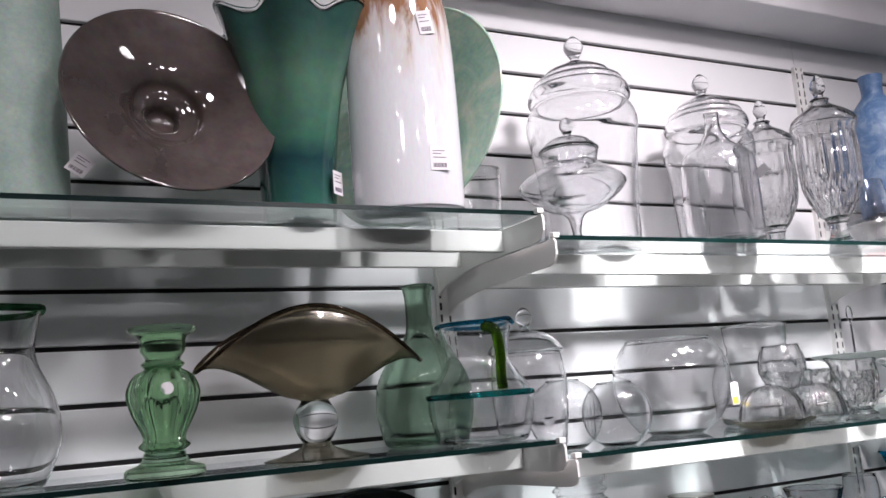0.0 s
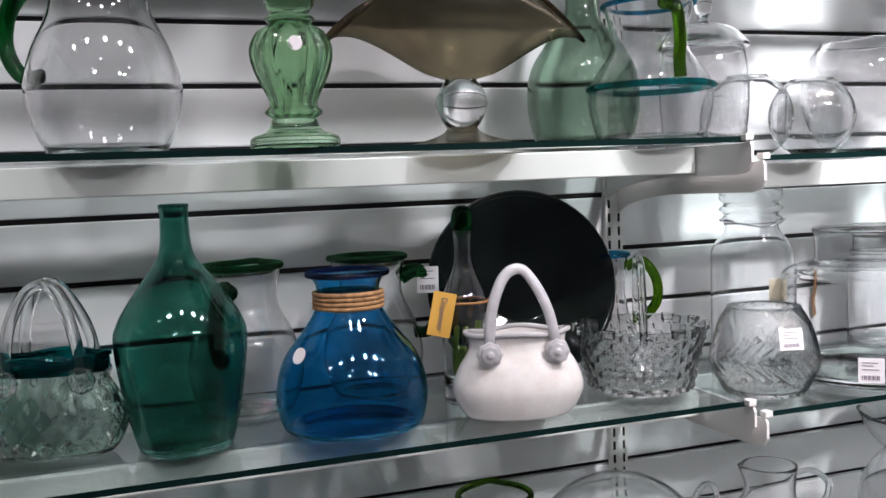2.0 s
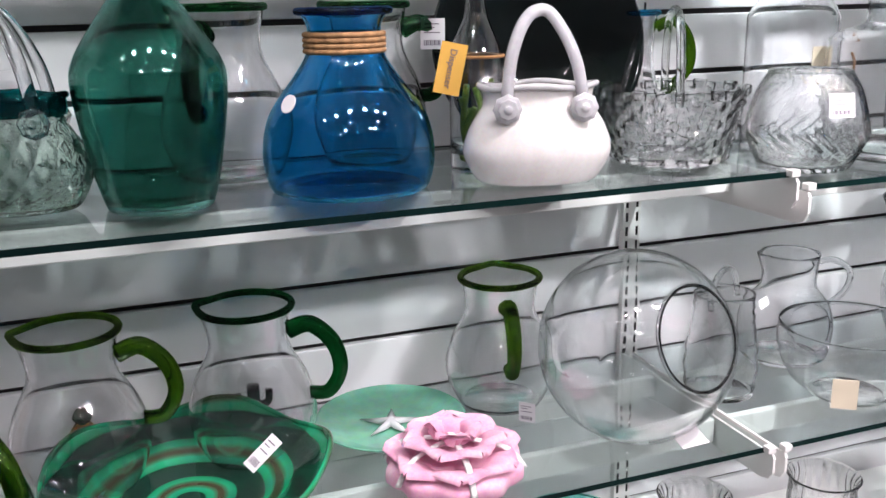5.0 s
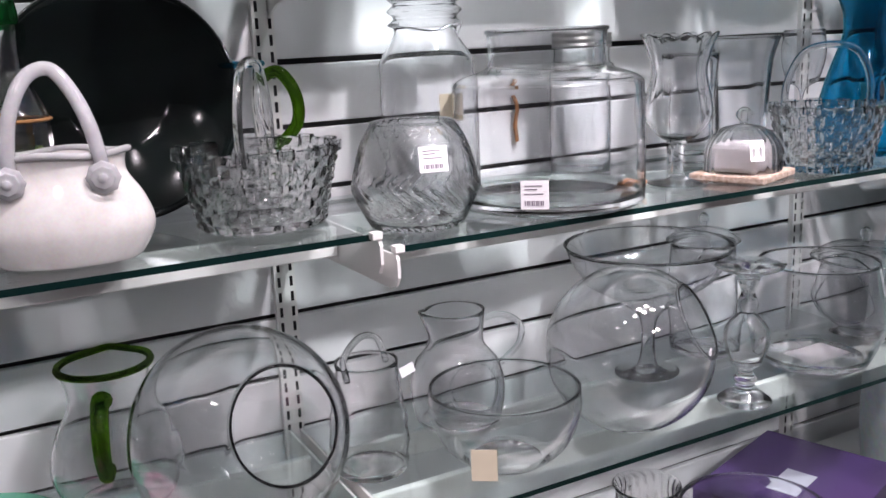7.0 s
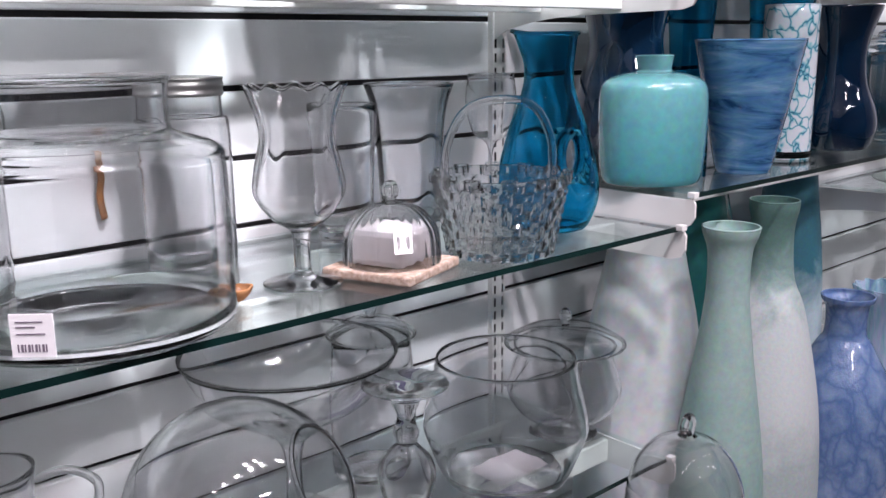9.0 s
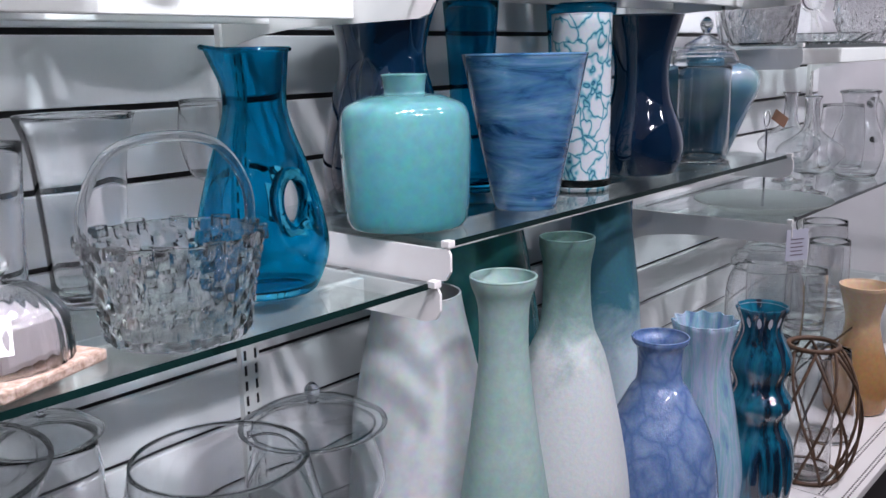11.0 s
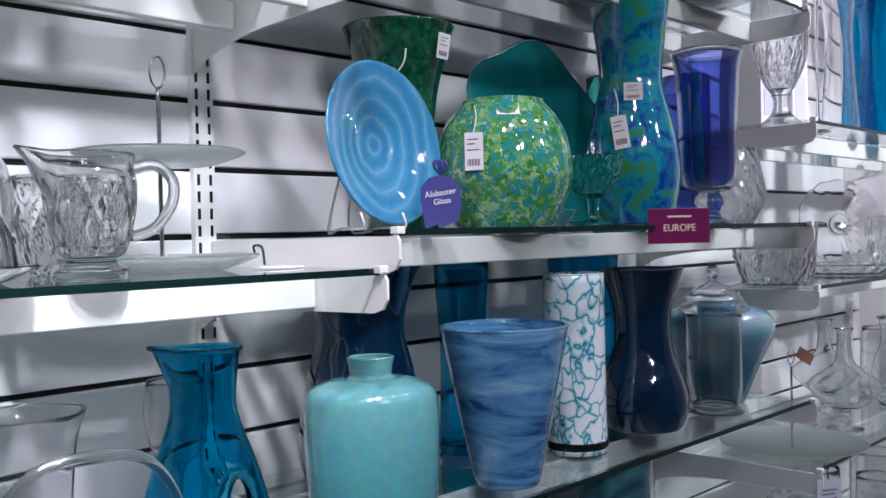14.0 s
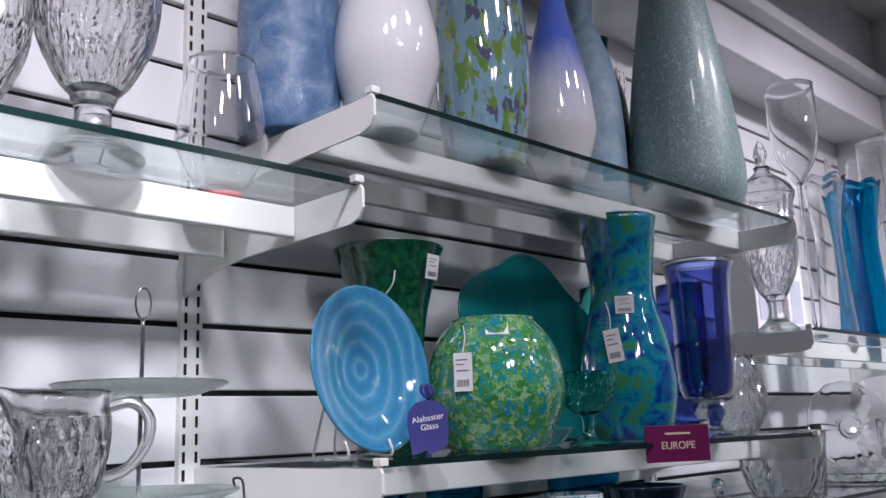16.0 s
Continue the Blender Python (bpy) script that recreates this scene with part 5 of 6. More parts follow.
def loop_pitcher(x, y, z, turn):
    """A blown pitcher whose side is pierced by an oval grip."""
    t = thing("pitcher", x, y, z + 0.0006, "petrol blue glass pitcher with pierced grip hole", "pitcher", turn=turn)
    h = 0.285
    prof = smooth_profile(scaled(h, 0.078, [(0.62, 0), (0.8, 0.02), (1.0, 0.16), (0.97, 0.30), (0.76, 0.52), (0.53, 0.70), (0.47, 0.80), (0.52, 0.96), (0.54, 1.0)]), 6)
    sp = spout(0.014, 0.3, math.pi, 0.86)
    cx, cz, ca, cb = 0.036, 0.108, 0.017, 0.034
    seg = 60
    rows = []
    for skin in (1, 0):
        part_rows = []
        for r, zz in prof:
            rr = r if skin else max(r - 0.004, 0.001)
            if not skin and zz < 0.008:
                continue
            row = []
            for i in range(seg):
                a = 2 * math.pi * i / seg
                r2, z2 = sp(a, zz / h, rr, zz, True)
                px, py = r2 * math.cos(a), r2 * math.sin(a) * 0.8
                # the wall is drawn in towards the hole's edge, front and back
                dx, dz = (px - cx) / ca, (zz - cz) / cb
                d = math.sqrt(dx * dx + dz * dz)
                if px > 0 and d < 1.9:
                    k = max(0.0, (1.9 - d) / 0.9)
                    py *= 1 - 0.75 * min(1, k) ** 2
                row.append((px, py, z2, d))
            part_rows.append(row)
        rows.append(part_rows)
    verts, faces = [], []
    for part_rows in rows:
        base = len(verts)
        for row in part_rows:
            verts += [p[:3] for p in row]
        for k in range(len(part_rows) - 1):
            for i in range(seg):
                j = (i + 1) % seg
                if min(part_rows[k][i][3], part_rows[k][j][3], part_rows[k + 1][i][3], part_rows[k + 1][j][3]) < 1.0 and part_rows[k][i][0] > 0:
                    continue
                faces.append((base + k * seg + i, base + k * seg + j, base + (k + 1) * seg + j, base + (k + 1) * seg + i))
        faces.append(tuple(base + i for i in range(seg)))
    no, ni = len(rows[0]), len(rows[1])
    for i in range(seg):
        j = (i + 1) % seg
        o, q = (no - 1) * seg, no * seg + (ni - 1) * seg
        faces.append((o + i, o + j, q + j, q + i))
    mesh_part("body", verts, faces, PITCHER_BLUE, t)
    tube("grip", [(cx + ca * 1.02 * math.cos(k * math.pi / 6), 0, cz + cb * 1.02 * math.sin(k * math.pi / 6)) for k in range(12)], 0.009, PITCHER_BLUE, t, "rounded edge of the pierced grip", 10, 4, closed=True, flat=1.6)
    rim_ring(0.0425, h, 0.003, PITCHER_BLUE, t, "", spout(0.0145, 0.3, start=0.0), (1, 0.8))
    return t


loop_pitcher(1.014, -0.280, B3, -28)

# ---- second bay, fourth shelf ----
t = vessel("jug", 0.055, -0.22, B4, scaled(0.165, 0.056, [(0.8, 0), (0.95, 0.04), (1.0, 0.4), (0.85, 0.75), (0.8, 1.0)]), CRYSTAL, "clear ribbed glass jug with loop handle", "jug", 30, deform=lambda th, f, r, h, o: (r * (1 + 0.03 * math.cos(70 * f)), h))
tube("handle", [(-0.045, 0, 0.15), (-0.05, 0, 0.185), (-0.01, 0, 0.205), (0.03, 0, 0.19), (0.05, 0, 0.15)], 0.005, SOLID_CLEAR, t, "clear loop handle", 8)
price_tag(t, 0.03, -0.05, 0.15, 0.035, 0.014, 0, -20, bars=False)
t = vessel("pitcher", 0.247, -0.14, B4, scaled(0.187, 0.078, [(0.75, 0), (0.9, 0.04), (1.0, 0.3), (0.9, 0.52), (0.62, 0.68), (0.58, 0.8), (0.62, 1.0)]), CLEAR, "clear round glass pitcher with open handle", "pitcher", -12, deform=spout(0.012, 0.3))
tube("handle", [(0.046, 0, 0.166), (0.08, 0, 0.170), (0.112, 0, 0.148), (0.108, 0, 0.115), (0.076, 0, 0.088)], 0.0055, SOLID_CLEAR, t, "clear glass handle", 8)
t = vessel("bowl", 0.235, -0.305, B4, scaled(0.115, 0.112, [(0.45, 0), (0.55, 0.03), (0.85, 0.3), (1.0, 0.7), (0.99, 1.0)]), CLEAR, "clear rounded glass bowl with beige card", "bowl")
price_tag(t, -0.085, -0.08, 0.045, 0.036, 0.046, -35, 0, CARD_BEIGE, False, name="card")
t = tipped_bowl(0.460, -0.315, B4, 0.131, 36, 62, "large clear bubble bowl tipped towards the aisle", 0.46)
price_tag(t, 0.01, -0.121, 0.13, 0.018, 0.014, 0, 0)
vessel("bowl", 0.63, -0.160, B4, scaled(0.243, 0.148, [(0.36, 0), (0.38, 0.02), (0.12, 0.07), (0.10, 0.42), (0.3, 0.56), (0.78, 0.76), (1.0, 1.0)]), CLEAR, "wide clear glass bowl on a tall foot", "bowl", seg=64)
t = vessel("jar", 0.80, -0.12, B4, scaled(0.215, 0.066, [(0.8, 0), (0.95, 0.04), (1.0, 0.5), (0.9, 1.0)]), CLEAR, "clear lidded glass jar at the wall", "jar")
lidded(t, 0.064, 0.216, CLEAR, 0.028, 0.01)
cst = thing("candle_holder", 0.680, -0.346, B4 + 0.0006, "tall clear glass candle holder with baluster stem", "candle holder")
solid_turned("foot", [(0.043, 0), (0.044, 0.004), (0.034, 0.012), (0.016, 0.03), (0.02, 0.04), (0.013, 0.05), (0.014, 0.06)], SOLID_CLEAR, cst, 40, 5)
turned("stem", [(0.014, 0.06), (0.026, 0.07), (0.037, 0.105), (0.034, 0.13), (0.02, 0.148), (0.012, 0.155)], CLEAR, cst, 0.006, 0.014)
solid_turned("dish", [(0.012, 0.155), (0.017, 0.170), (0.011, 0.190), (0.016, 0.205), (0.024, 0.219), (0.051, 0.231), (0.055, 0.235), (0.049, 0.238)], SOLID_CLEAR, cst, 48, 5)
t = vessel("bowl", 0.938, -0.270, B4, scaled(0.187, 0.125, [(0.7, 0), (0.78, 0.02), (0.98, 0.35), (1.0, 0.5), (0.9, 0.8), (0.84, 1.0)]), CLEAR, "large clear bellied glass bowl", "bowl", seg=64)
part("card", box_bm(-0.05, 0.055, -0.04, 0.03, 0.007, 0.0085), CARD_WHITE, t, "white card lying inside")
t = vessel("urn", 1.118, -0.232, B4, scaled(0.155, 0.098, [(0.55, 0), (0.58, 0.02), (0.4, 0.08), (0.8, 0.28), (0.98, 0.5), (0.9, 0.72), (0.82, 0.9), (0.86, 1.0)]), CLEAR, "clear bellied glass urn with domed lid", "urn")
lidded(t, 0.094, 0.156, CLEAR, 0.032, 0.011)

# ---- base decks ----
def base_deck(i):
    x0, x1 = BAYS[i] + 0.002, BAYS[i + 1] - 0.002
    t = thing("base_deck", (x0 + x1) / 2, 0, 0, "white steel base deck with perforated front", "deck", "base decks")
    h = (x1 - x0) / 2
    part("panel", box_bm(-h, h, -0.59, -0.014, DECK - 0.022, DECK, 0.002), WHITE_STEEL, t)
    part("kickplate", box_bm(-h, h, -0.56, -0.545, 0.0, DECK - 0.0225), RECESS_SHADE, t, "dark recessed kickplate")
    bm = bmesh.new()
    for row in range(4):
        y = -0.575 + row * 0.009 + (0.03 if row > 1 else 0)
        for k in range(int(2 * h / 0.012)):
            x = -h + 0.006 + k * 0.012
            box_bm(x - 0.0035, x + 0.0035, y - 0.002, y + 0.002, DECK, DECK + 0.0004, 0, bm)
    # dark boxes laid on the panel for the shaded holes
    ob = part("perforations", bm, RECESS_SHADE, t, "dark marks painted for two double rows of punched slots")
    ob["kind"] = "stuff"
    return t


for bay in range(4):
    base_deck(bay)

# goods on the deck under the second bay
pb = thing("presentation_box", 0.95, -0.24, DECK + 0.0006, "purple presentation box lying flat", "box", turn=18)
part("box", box_bm(-0.17, 0.17, -0.14, 0.14, 0, 0.10, 0.002), PURPLE_BOX, pb)
part("label", box_bm(-0.08, 0.02, -0.03, 0.03, 0.1005, 0.1012), CARD_GREY, pb, "grey printed label")
vessel("bowl", 0.72, -0.34, DECK, scaled(0.15, 0.13, [(0.4, 0), (0.5, 0.05), (0.85, 0.45), (1.0, 1.0)]), CRYSTAL, "wide clear glass bowl on the deck", "bowl", seg=64)
t = vessel("jar", 0.44, -0.36, DECK, scaled(0.17, 0.08, [(0.8, 0), (0.95, 0.04), (1.0, 0.5), (0.9, 1.0)]), CRYSTAL, "clear ribbed lidded jar on the deck", "jar", deform=ribs(20, 0.02), seg=80)
lidded(t, 0.078, 0.171, CRYSTAL, 0.035, 0.013)
for k, (gx, gy) in enumerate(((0.12, -0.38), (0.26, -0.25), (0.58, -0.22), (0.02, -0.22))):
    crystal_urn(gx, gy, DECK, 0.26, 0.06, "small cut crystal urn on the deck", False)
vessel("vase", -0.25, -0.3, DECK, scaled(0.24, 0.10, [(0.7, 0), (0.9, 0.05), (1.0, 0.4), (0.7, 0.8), (0.8, 1)]), AQUA_GLASS, "sea green glass vase on the deck")
t = thing("bell_jar", 1.10, -0.485, DECK + 0.0006, "tall clear glass bell jar over a cream candle", "cloche")
solid_turned("candle", [(0.07, 0), (0.072, 0.004), (0.072, 0.235), (0.066, 0.243), (0.02, 0.238)], solid("cream_wax", (0.72, 0.64, 0.54), 0.5, vary=0.06), t, label="cream pillar candle")
dome("bell", [(0.084, 0.0005), (0.086, 0.02), (0.088, 0.30), (0.080, 0.38), (0.05, 0.428), (0.012, 0.442)], CLEAR, t)
tube("loop_knob", [(0.011 * math.cos(k * math.pi / 5), 0, 0.458 + 0.014 * math.sin(k * math.pi / 5)) for k in range(10)], 0.006, SOLID_CLEAR, t, "clear loop knob", 10, 3, closed=True)

# ---- third bay: tall vases on the deck ----
FROST_BOTTLE = [(0.82, 0), (0.95, 0.02), (1.0, 0.22), (0.92, 0.45), (0.62, 0.72), (0.40, 0.86), (0.37, 0.94), (0.52, 0.985), (0.54, 1.0)]
vessel("floor_vase", 1.332, -0.235, DECK, scaled(0.66, 0.12, [(0.8, 0), (0.95, 0.05), (1.0, 0.3), (0.86, 0.7), (0.6, 0.95), (0.55, 1)]), PALE_FROST, "tall pale frosted glass floor vase")
vessel("floor_vase", 1.60, -0.14, DECK, scaled(0.76, 0.115, [(0.85, 0), (1.0, 0.1), (1.0, 0.6), (0.8, 0.85), (0.6, 1)]), PINE, "tall dark pine green floor vase")
vessel("floor_vase", 1.312, -0.412, DECK, scaled(0.715, 0.084, [(0.8, 0), (0.95, 0.02), (1.0, 0.2), (0.86, 0.45), (0.56, 0.70), (0.42, 0.84), (0.42, 0.94), (0.53, 0.985), (0.55, 1.0)]), ICE_GREEN, "slender ice green frosted bottle vase")
vessel("floor_vase", 1.575, -0.344, DECK, scaled(0.718, 0.116, [(0.8, 0), (0.95, 0.02), (1.0, 0.2), (0.90, 0.45), (0.60, 0.70), (0.38, 0.80), (0.33, 0.92), (0.385, 0.98), (0.39, 1.0)]), CHALK, "tall chalky white bottle vase with green neck")
vessel("floor_vase", 2.00, -0.155, DECK, scaled(0.76, 0.10, [(0.9, 0), (1.0, 0.1), (0.85, 0.6), (0.6, 0.9), (0.55, 1)]), TEAL_CHALK, "tall teal floor vase with chalky lower half")
vessel("floor_vase", 2.12, -0.10, DECK, scaled(0.72, 0.06, [(1.0, 0), (1.0, 0.5), (0.9, 1)]), BLUE_SWIRL, "tall slim blue cylinder vase")
vessel("bottle_vase", 1.840, -0.380, DECK, scaled(0.49, 0.118, [(0.8, 0), (0.92, 0.02), (1.0, 0.3), (0.88, 0.58), (0.5, 0.78), (0.36, 0.84), (0.36, 0.95), (0.44, 0.985), (0.45, 1.0)]), PERIWINKLE, "periwinkle blue glass bottle vase with bubbles")
vessel("vase", 2.096, -0.352, DECK, scaled(0.455, 0.09, [(0.7, 0), (0.85, 0.03), (1.0, 0.25), (0.8, 0.55), (0.6, 0.8), (0.74, 1.0)]), PASTEL, "pastel streaked glass vase with fluted rim", deform=ruffle(12, 0.06, 0.002, 0.75), seg=96)
t = vessel("vase", 2.200, -0.431, DECK, scaled(0.475, 0.082, [(0.62, 0), (0.8, 0.03), (1.0, 0.2), (0.92, 0.36), (0.66, 0.47), (0.86, 0.56), (0.62, 0.65), (0.80, 0.76), (0.50, 0.90), (0.66, 1.0)]), STRIPED_TEAL, "dark teal striped vase with triple bulge", deform=ribs(12, 0.03), seg=96, th=0.004)
turned("lining", [(0.036, 0.425), (0.041, 0.44), (0.050, 0.472)], solid("white_lining", (0.72, 0.76, 0.82), 0.2, coat=0.5), t, 0.001, 0.001, 48, 3, label="white glass lining")
lan = thing("wicker_lantern", 2.47, -0.455, DECK + 0.0006, "woven rattan lantern round a glass cylinder", "lantern")
LR = [(0.074, 0.0), (0.104, 0.06), (0.118, 0.14), (0.113, 0.22), (0.082, 0.29), (0.056, 0.325)]


def lantern_r(f):
    k = f * (len(LR) - 1)
    i = min(int(k), len(LR) - 2)
    u = k - i
    return LR[i][0] * (1 - u) + LR[i + 1][0] * u, LR[i][1] * (1 - u) + LR[i + 1][1] * u


for k in range(16):
    pts = []
    for j in range(7):
        f = j / 6
        r, z = lantern_r(f)
        a = k // 2 * math.pi / 4 + (1 if k % 2 else -1) * f * 1.25
        pts.append((r * math.cos(a), r * math.sin(a), z))
    tube("cane", pts, 0.0036, WICKER, lan, "", 6, 3)
rim_ring(0.074, 0.005, 0.005, WICKER, lan, "", name="hoop")
rim_ring(0.056, 0.325, 0.006, WICKER, lan, "", name="hoop")
turned("cylinder", [(0.05, 0.002), (0.054, 0.006), (0.054, 0.2), (0.046, 0.26), (0.04, 0.30)], CLEAR, lan, 0.0025, 0.004)

# ---- third bay, third shelf ----
vessel("vase", 1.345, -0.165, C3, scaled(0.325, 0.098, [(0.75, 0), (0.88, 0.03), (0.98, 0.2), (0.80, 0.5), (0.66, 0.7), (0.8, 0.9), (1.0, 1.0)]), NAVY, "dark navy glass vase with flared neck")
t = vessel("bottle_vase", 1.252, -0.294, C3, scaled(0.203, 0.0885, [(0.80, 0), (0.90, 0.02), (0.96, 0.12), (1.0, 0.45), (1.0, 0.66), (0.92, 0.80), (0.6, 0.865), (0.34, 0.885), (0.32, 0.93), (0.35, 1.0)]), AQUA, "aqua glazed square shouldered bottle vase", squash=(1, 0.86), turn=-32)
vessel("vase", 1.60, -0.13, C3, scaled(0.315, 0.048, [(0.8, 0), (0.9, 0.02), (0.8, 0.5), (1.0, 1.0)]), PITCHER_BLUE, "slim dark blue glass vase with flared lip")
vessel("vase", 1.479, -0.329, C3, scaled(0.226, 0.0935, [(0.46, 0), (0.52, 0.02), (0.66, 0.3), (0.82, 0.62), (0.94, 0.88), (1.0, 1.0)]), BLUE_SWIRL, "tapered swirled blue alabaster glass vase", th=0.004)
t = vessel("vase", 1.722, -0.275, C3, scaled(0.29, 0.0515, [(0.98, 0), (1.0, 0.01), (1.0, 0.5), (1.0, 1.0)]), MOSAIC, "turquoise and white mosaic glass cylinder vase")
solid_turned("base", [(0.051, -0.0004), (0.0535, 0.004), (0.0535, 0.012), (0.0525, 0.0135)], BLACK_GLASS, t, label="black base ring")
vessel("vase", 1.908, -0.290, C3, scaled(0.29, 0.081, [(0.72, 0), (0.86, 0.03), (1.0, 0.16), (0.93, 0.3), (0.66, 0.52), (0.64, 0.74), (0.86, 0.95), (0.92, 1.0)]), NAVY, "dark blue waisted glass vase with flared rim", th=0.004)
vessel("vase", 1.95, -0.13, C3, scaled(0.32, 0.07, [(0.8, 0), (0.9, 0.05), (0.9, 0.6), (1.0, 1.0)]), PITCHER_BLUE, "tall dark blue glass vase at the wall")
vessel("vase", 2.240, -0.262, C3, scaled(0.225, 0.115, [(0.42, 0), (0.48, 0.03), (0.78, 0.4), (1.0, 0.68), (0.86, 0.84), (0.40, 0.93), (0.42, 1.0)]), BLUE_HAZE, "pale blue swirled bulbous glass vase", seg=64)
t = vessel("apothecary_jar", 2.125, -0.315, C3, scaled(0.195, 0.056, [(0.95, 0), (1.0, 0.02), (0.7, 0.07), (0.92, 0.14), (0.95, 0.6), (0.95, 1.0)]), CLEAR, "tall clear apothecary jar with lid", "jar")
lidded(t, 0.06, 0.196, CLEAR, 0.06, 0.013, True)

# ---- third bay, second shelf ----
t = vessel("vase", 1.455, -0.145, C2, scaled(0.315, 0.088, [(0.6, 0), (0.66, 0.02), (0.56, 0.3), (0.66, 0.65), (0.9, 0.92), (1.0, 1.0)]), EMERALD, "dark emerald speckled glass vase with flared top")
price_tag(t, 0.0145, -0.084, 0.278, 0.030, 0.038, 10, 10)
tube("string", [(-0.045, -0.064, 0.27), (-0.048, -0.062, 0.25), (-0.052, -0.050, 0.235)], 0.0012, STRING_WHITE, t, "white string loop", 6)
t = plate_on_edge("plate", 1.287, -0.265, C2, 0.112, BLUE_RINGS, "sky blue swirled alabaster glass plate on stand", 6, 8, 0.03)
for s in (-1, 1):
    tube("stand_wire", [(-0.03 + 0.04 * s, -0.045, 0.022), (-0.02 + 0.04 * s, -0.04, 0.002), (0.0 + 0.04 * s, 0.02, 0.003), (0.0 + 0.02 * s, 0.065, 0.004), (0.0 + 0.012 * s, 0.035, 0.11)], 0.0018, STRING_WHITE, t, "white wire plate stand", 6, 4)
ros = thing("rosette_tag", 1.338, -0.345, C2 + 0.0006, "violet rosette tag lettered in white", "tag", turn=-44)
bm = bmesh.new()
prof = [(-0.021, 0.0), (-0.002, 0.006), (0.0, 0.0), (0.024, 0.01), (0.027, 0.028), (0.026, 0.055), (0.016, 0.067), (0, 0.071), (-0.016, 0.067), (-0.026, 0.055), (-0.027, 0.04)]
va = [bm.verts.new((p, -0.001, q)) for p, q in prof]
vb = [bm.verts.new((p, 0.001, q)) for p, q in prof]
bm.faces.new(va)
bm.faces.new(list(reversed(vb)))
for k in range(len(prof)):
    bm.faces.new((va[k], va[(k + 1) % len(prof)], vb[(k + 1) % len(prof)], vb[k]))
card = part("card", bm, CARD_VIOLET, ros)
lettering("Alabaster", 0.011, CARD_WHITE, card, pose(0.0, -0.0014, 0.047, 90, 0, 0) @ pose(0, 0, 0, 0, 0, 8))
lettering("Glass", 0.011, CARD_WHITE, card, pose(0.002, -0.0014, 0.036, 90, 0, 0) @ pose(0, 0, 0, 0, 0, 8))
for k in range(5):
    tube("bow", [(0, 0, 0.072), (0.010 * math.cos(k * 1.3), -0.004, 0.080 + 0.005 * math.sin(k)), (0.004 * math.cos(k * 1.3), -0.002, 0.090), (0, 0, 0.072)], 0.0026, CARD_VIOLET, ros, "gathered violet ribbon", 6, 4, flat=0.5)
part("back_rest", box_bm(-0.004, 0.004, 0.001, 0.02, 0.0, 0.002), CARD_VIOLET, ros)
t = vessel("fish_bowl", 1.562, -0.265, C2, scaled(0.194, 0.107, [(0.58, 0), (0.74, 0.03), (0.97, 0.32), (1.0, 0.5), (0.88, 0.80), (0.60, 1.0)]), SEA_GREEN, "green and blue flecked round glass bowl", "bowl", th=0.005, seg=64)
price_tag(t, -0.054, -0.056, 0.176, 0.034, 0.028, -45, -44)
price_tag(t, -0.106, -0.034, 0.112, 0.028, 0.055, -66, 0, string=0.04, name="hang_tag")
wav = plate_on_edge("platter", 1.79, -0.135, C2, 0.172, WAVY_TEAL, "wavy edged dark teal glass platter on edge", -6, 12, 0.03, outline=lambda th, f, r, h, o: (r * (1 + 0.06 * f * math.sin(5 * th + 1)), h), category="platter")
t = vessel("vase", 1.925, -0.265, C2, scaled(0.405, 0.088, [(0.66, 0), (0.78, 0.02), (0.90, 0.1), (1.0, 0.26), (0.88, 0.45), (0.66, 0.64), (0.70, 0.8), (0.82, 1.0)]), SEA_BLUE, "tall blue green flecked glass vase with tags", th=0.005)
price_tag(t, -0.057, -0.042, 0.238, 0.033, 0.031, -54, 8)
price_tag(t, -0.082, -0.030, 0.165, 0.028, 0.058, -68, 0, string=0.05, name="hang_tag", roll=-8)
comp = thing("compote", 1.70, -0.335, C2 + 0.0006, "small aqua hobnail glass compote on a foot", "compote")
solid_turned("foot", [(0.030, 0), (0.031, 0.003), (0.012, 0.012), (0.009, 0.03), (0.012, 0.045)], AQUA_GLASS, comp, 32, 4)
turned("bowl", [(0.012, 0.045), (0.03, 0.055), (0.044, 0.08), (0.049, 0.112)], AQUA_GLASS, comp, 0.004, 0.006, 72, 7, diamonds(20, 4, 0.06), smooth=False)
t = vessel("dish", 1.66, -0.27, C2, [(0.03, 0), (0.034, 0.003), (0.05, 0.02), (0.055, 0.026)], AQUA, "small folded aqua glass dish", "dish", squash=(1.2, 0.8))
gob = thing("celery_vase", 2.155, -0.295, C2 + 0.0006, "cobalt lined footed glass vase", "vase")
solid_turned("foot", [(0.04, 0), (0.042, 0.004), (0.024, 0.014), (0.022, 0.03), (0.03, 0.045), (0.02, 0.062)], SOLID_CLEAR, gob, 40, 5)
turned("bowl", [(0.02, 0.062), (0.045, 0.072), (0.056, 0.11), (0.058, 0.22), (0.064, 0.31), (0.072, 0.345)], CLEAR, gob, 0.003, 0.008)
turned("lining", [(0.012, 0.075), (0.040, 0.085), (0.051, 0.12), (0.053, 0.22), (0.058, 0.305), (0.066, 0.338)], COBALT, gob, 0.003, 0.004, label="cobalt blue inner glass")
vessel("vase", 2.24, -0.2, C2, scaled(0.315, 0.05, [(0.9, 0), (1.0, 0.02), (1.0, 1.0)]), COBALT, "plain cobalt glass cylinder vase")
vessel("vase", 2.05, -0.15, C2, scaled(0.30, 0.06, [(0.8, 0), (0.9, 0.02), (1.0, 1.0)]), AQUA_GLASS, "pale aqua square glass vase")
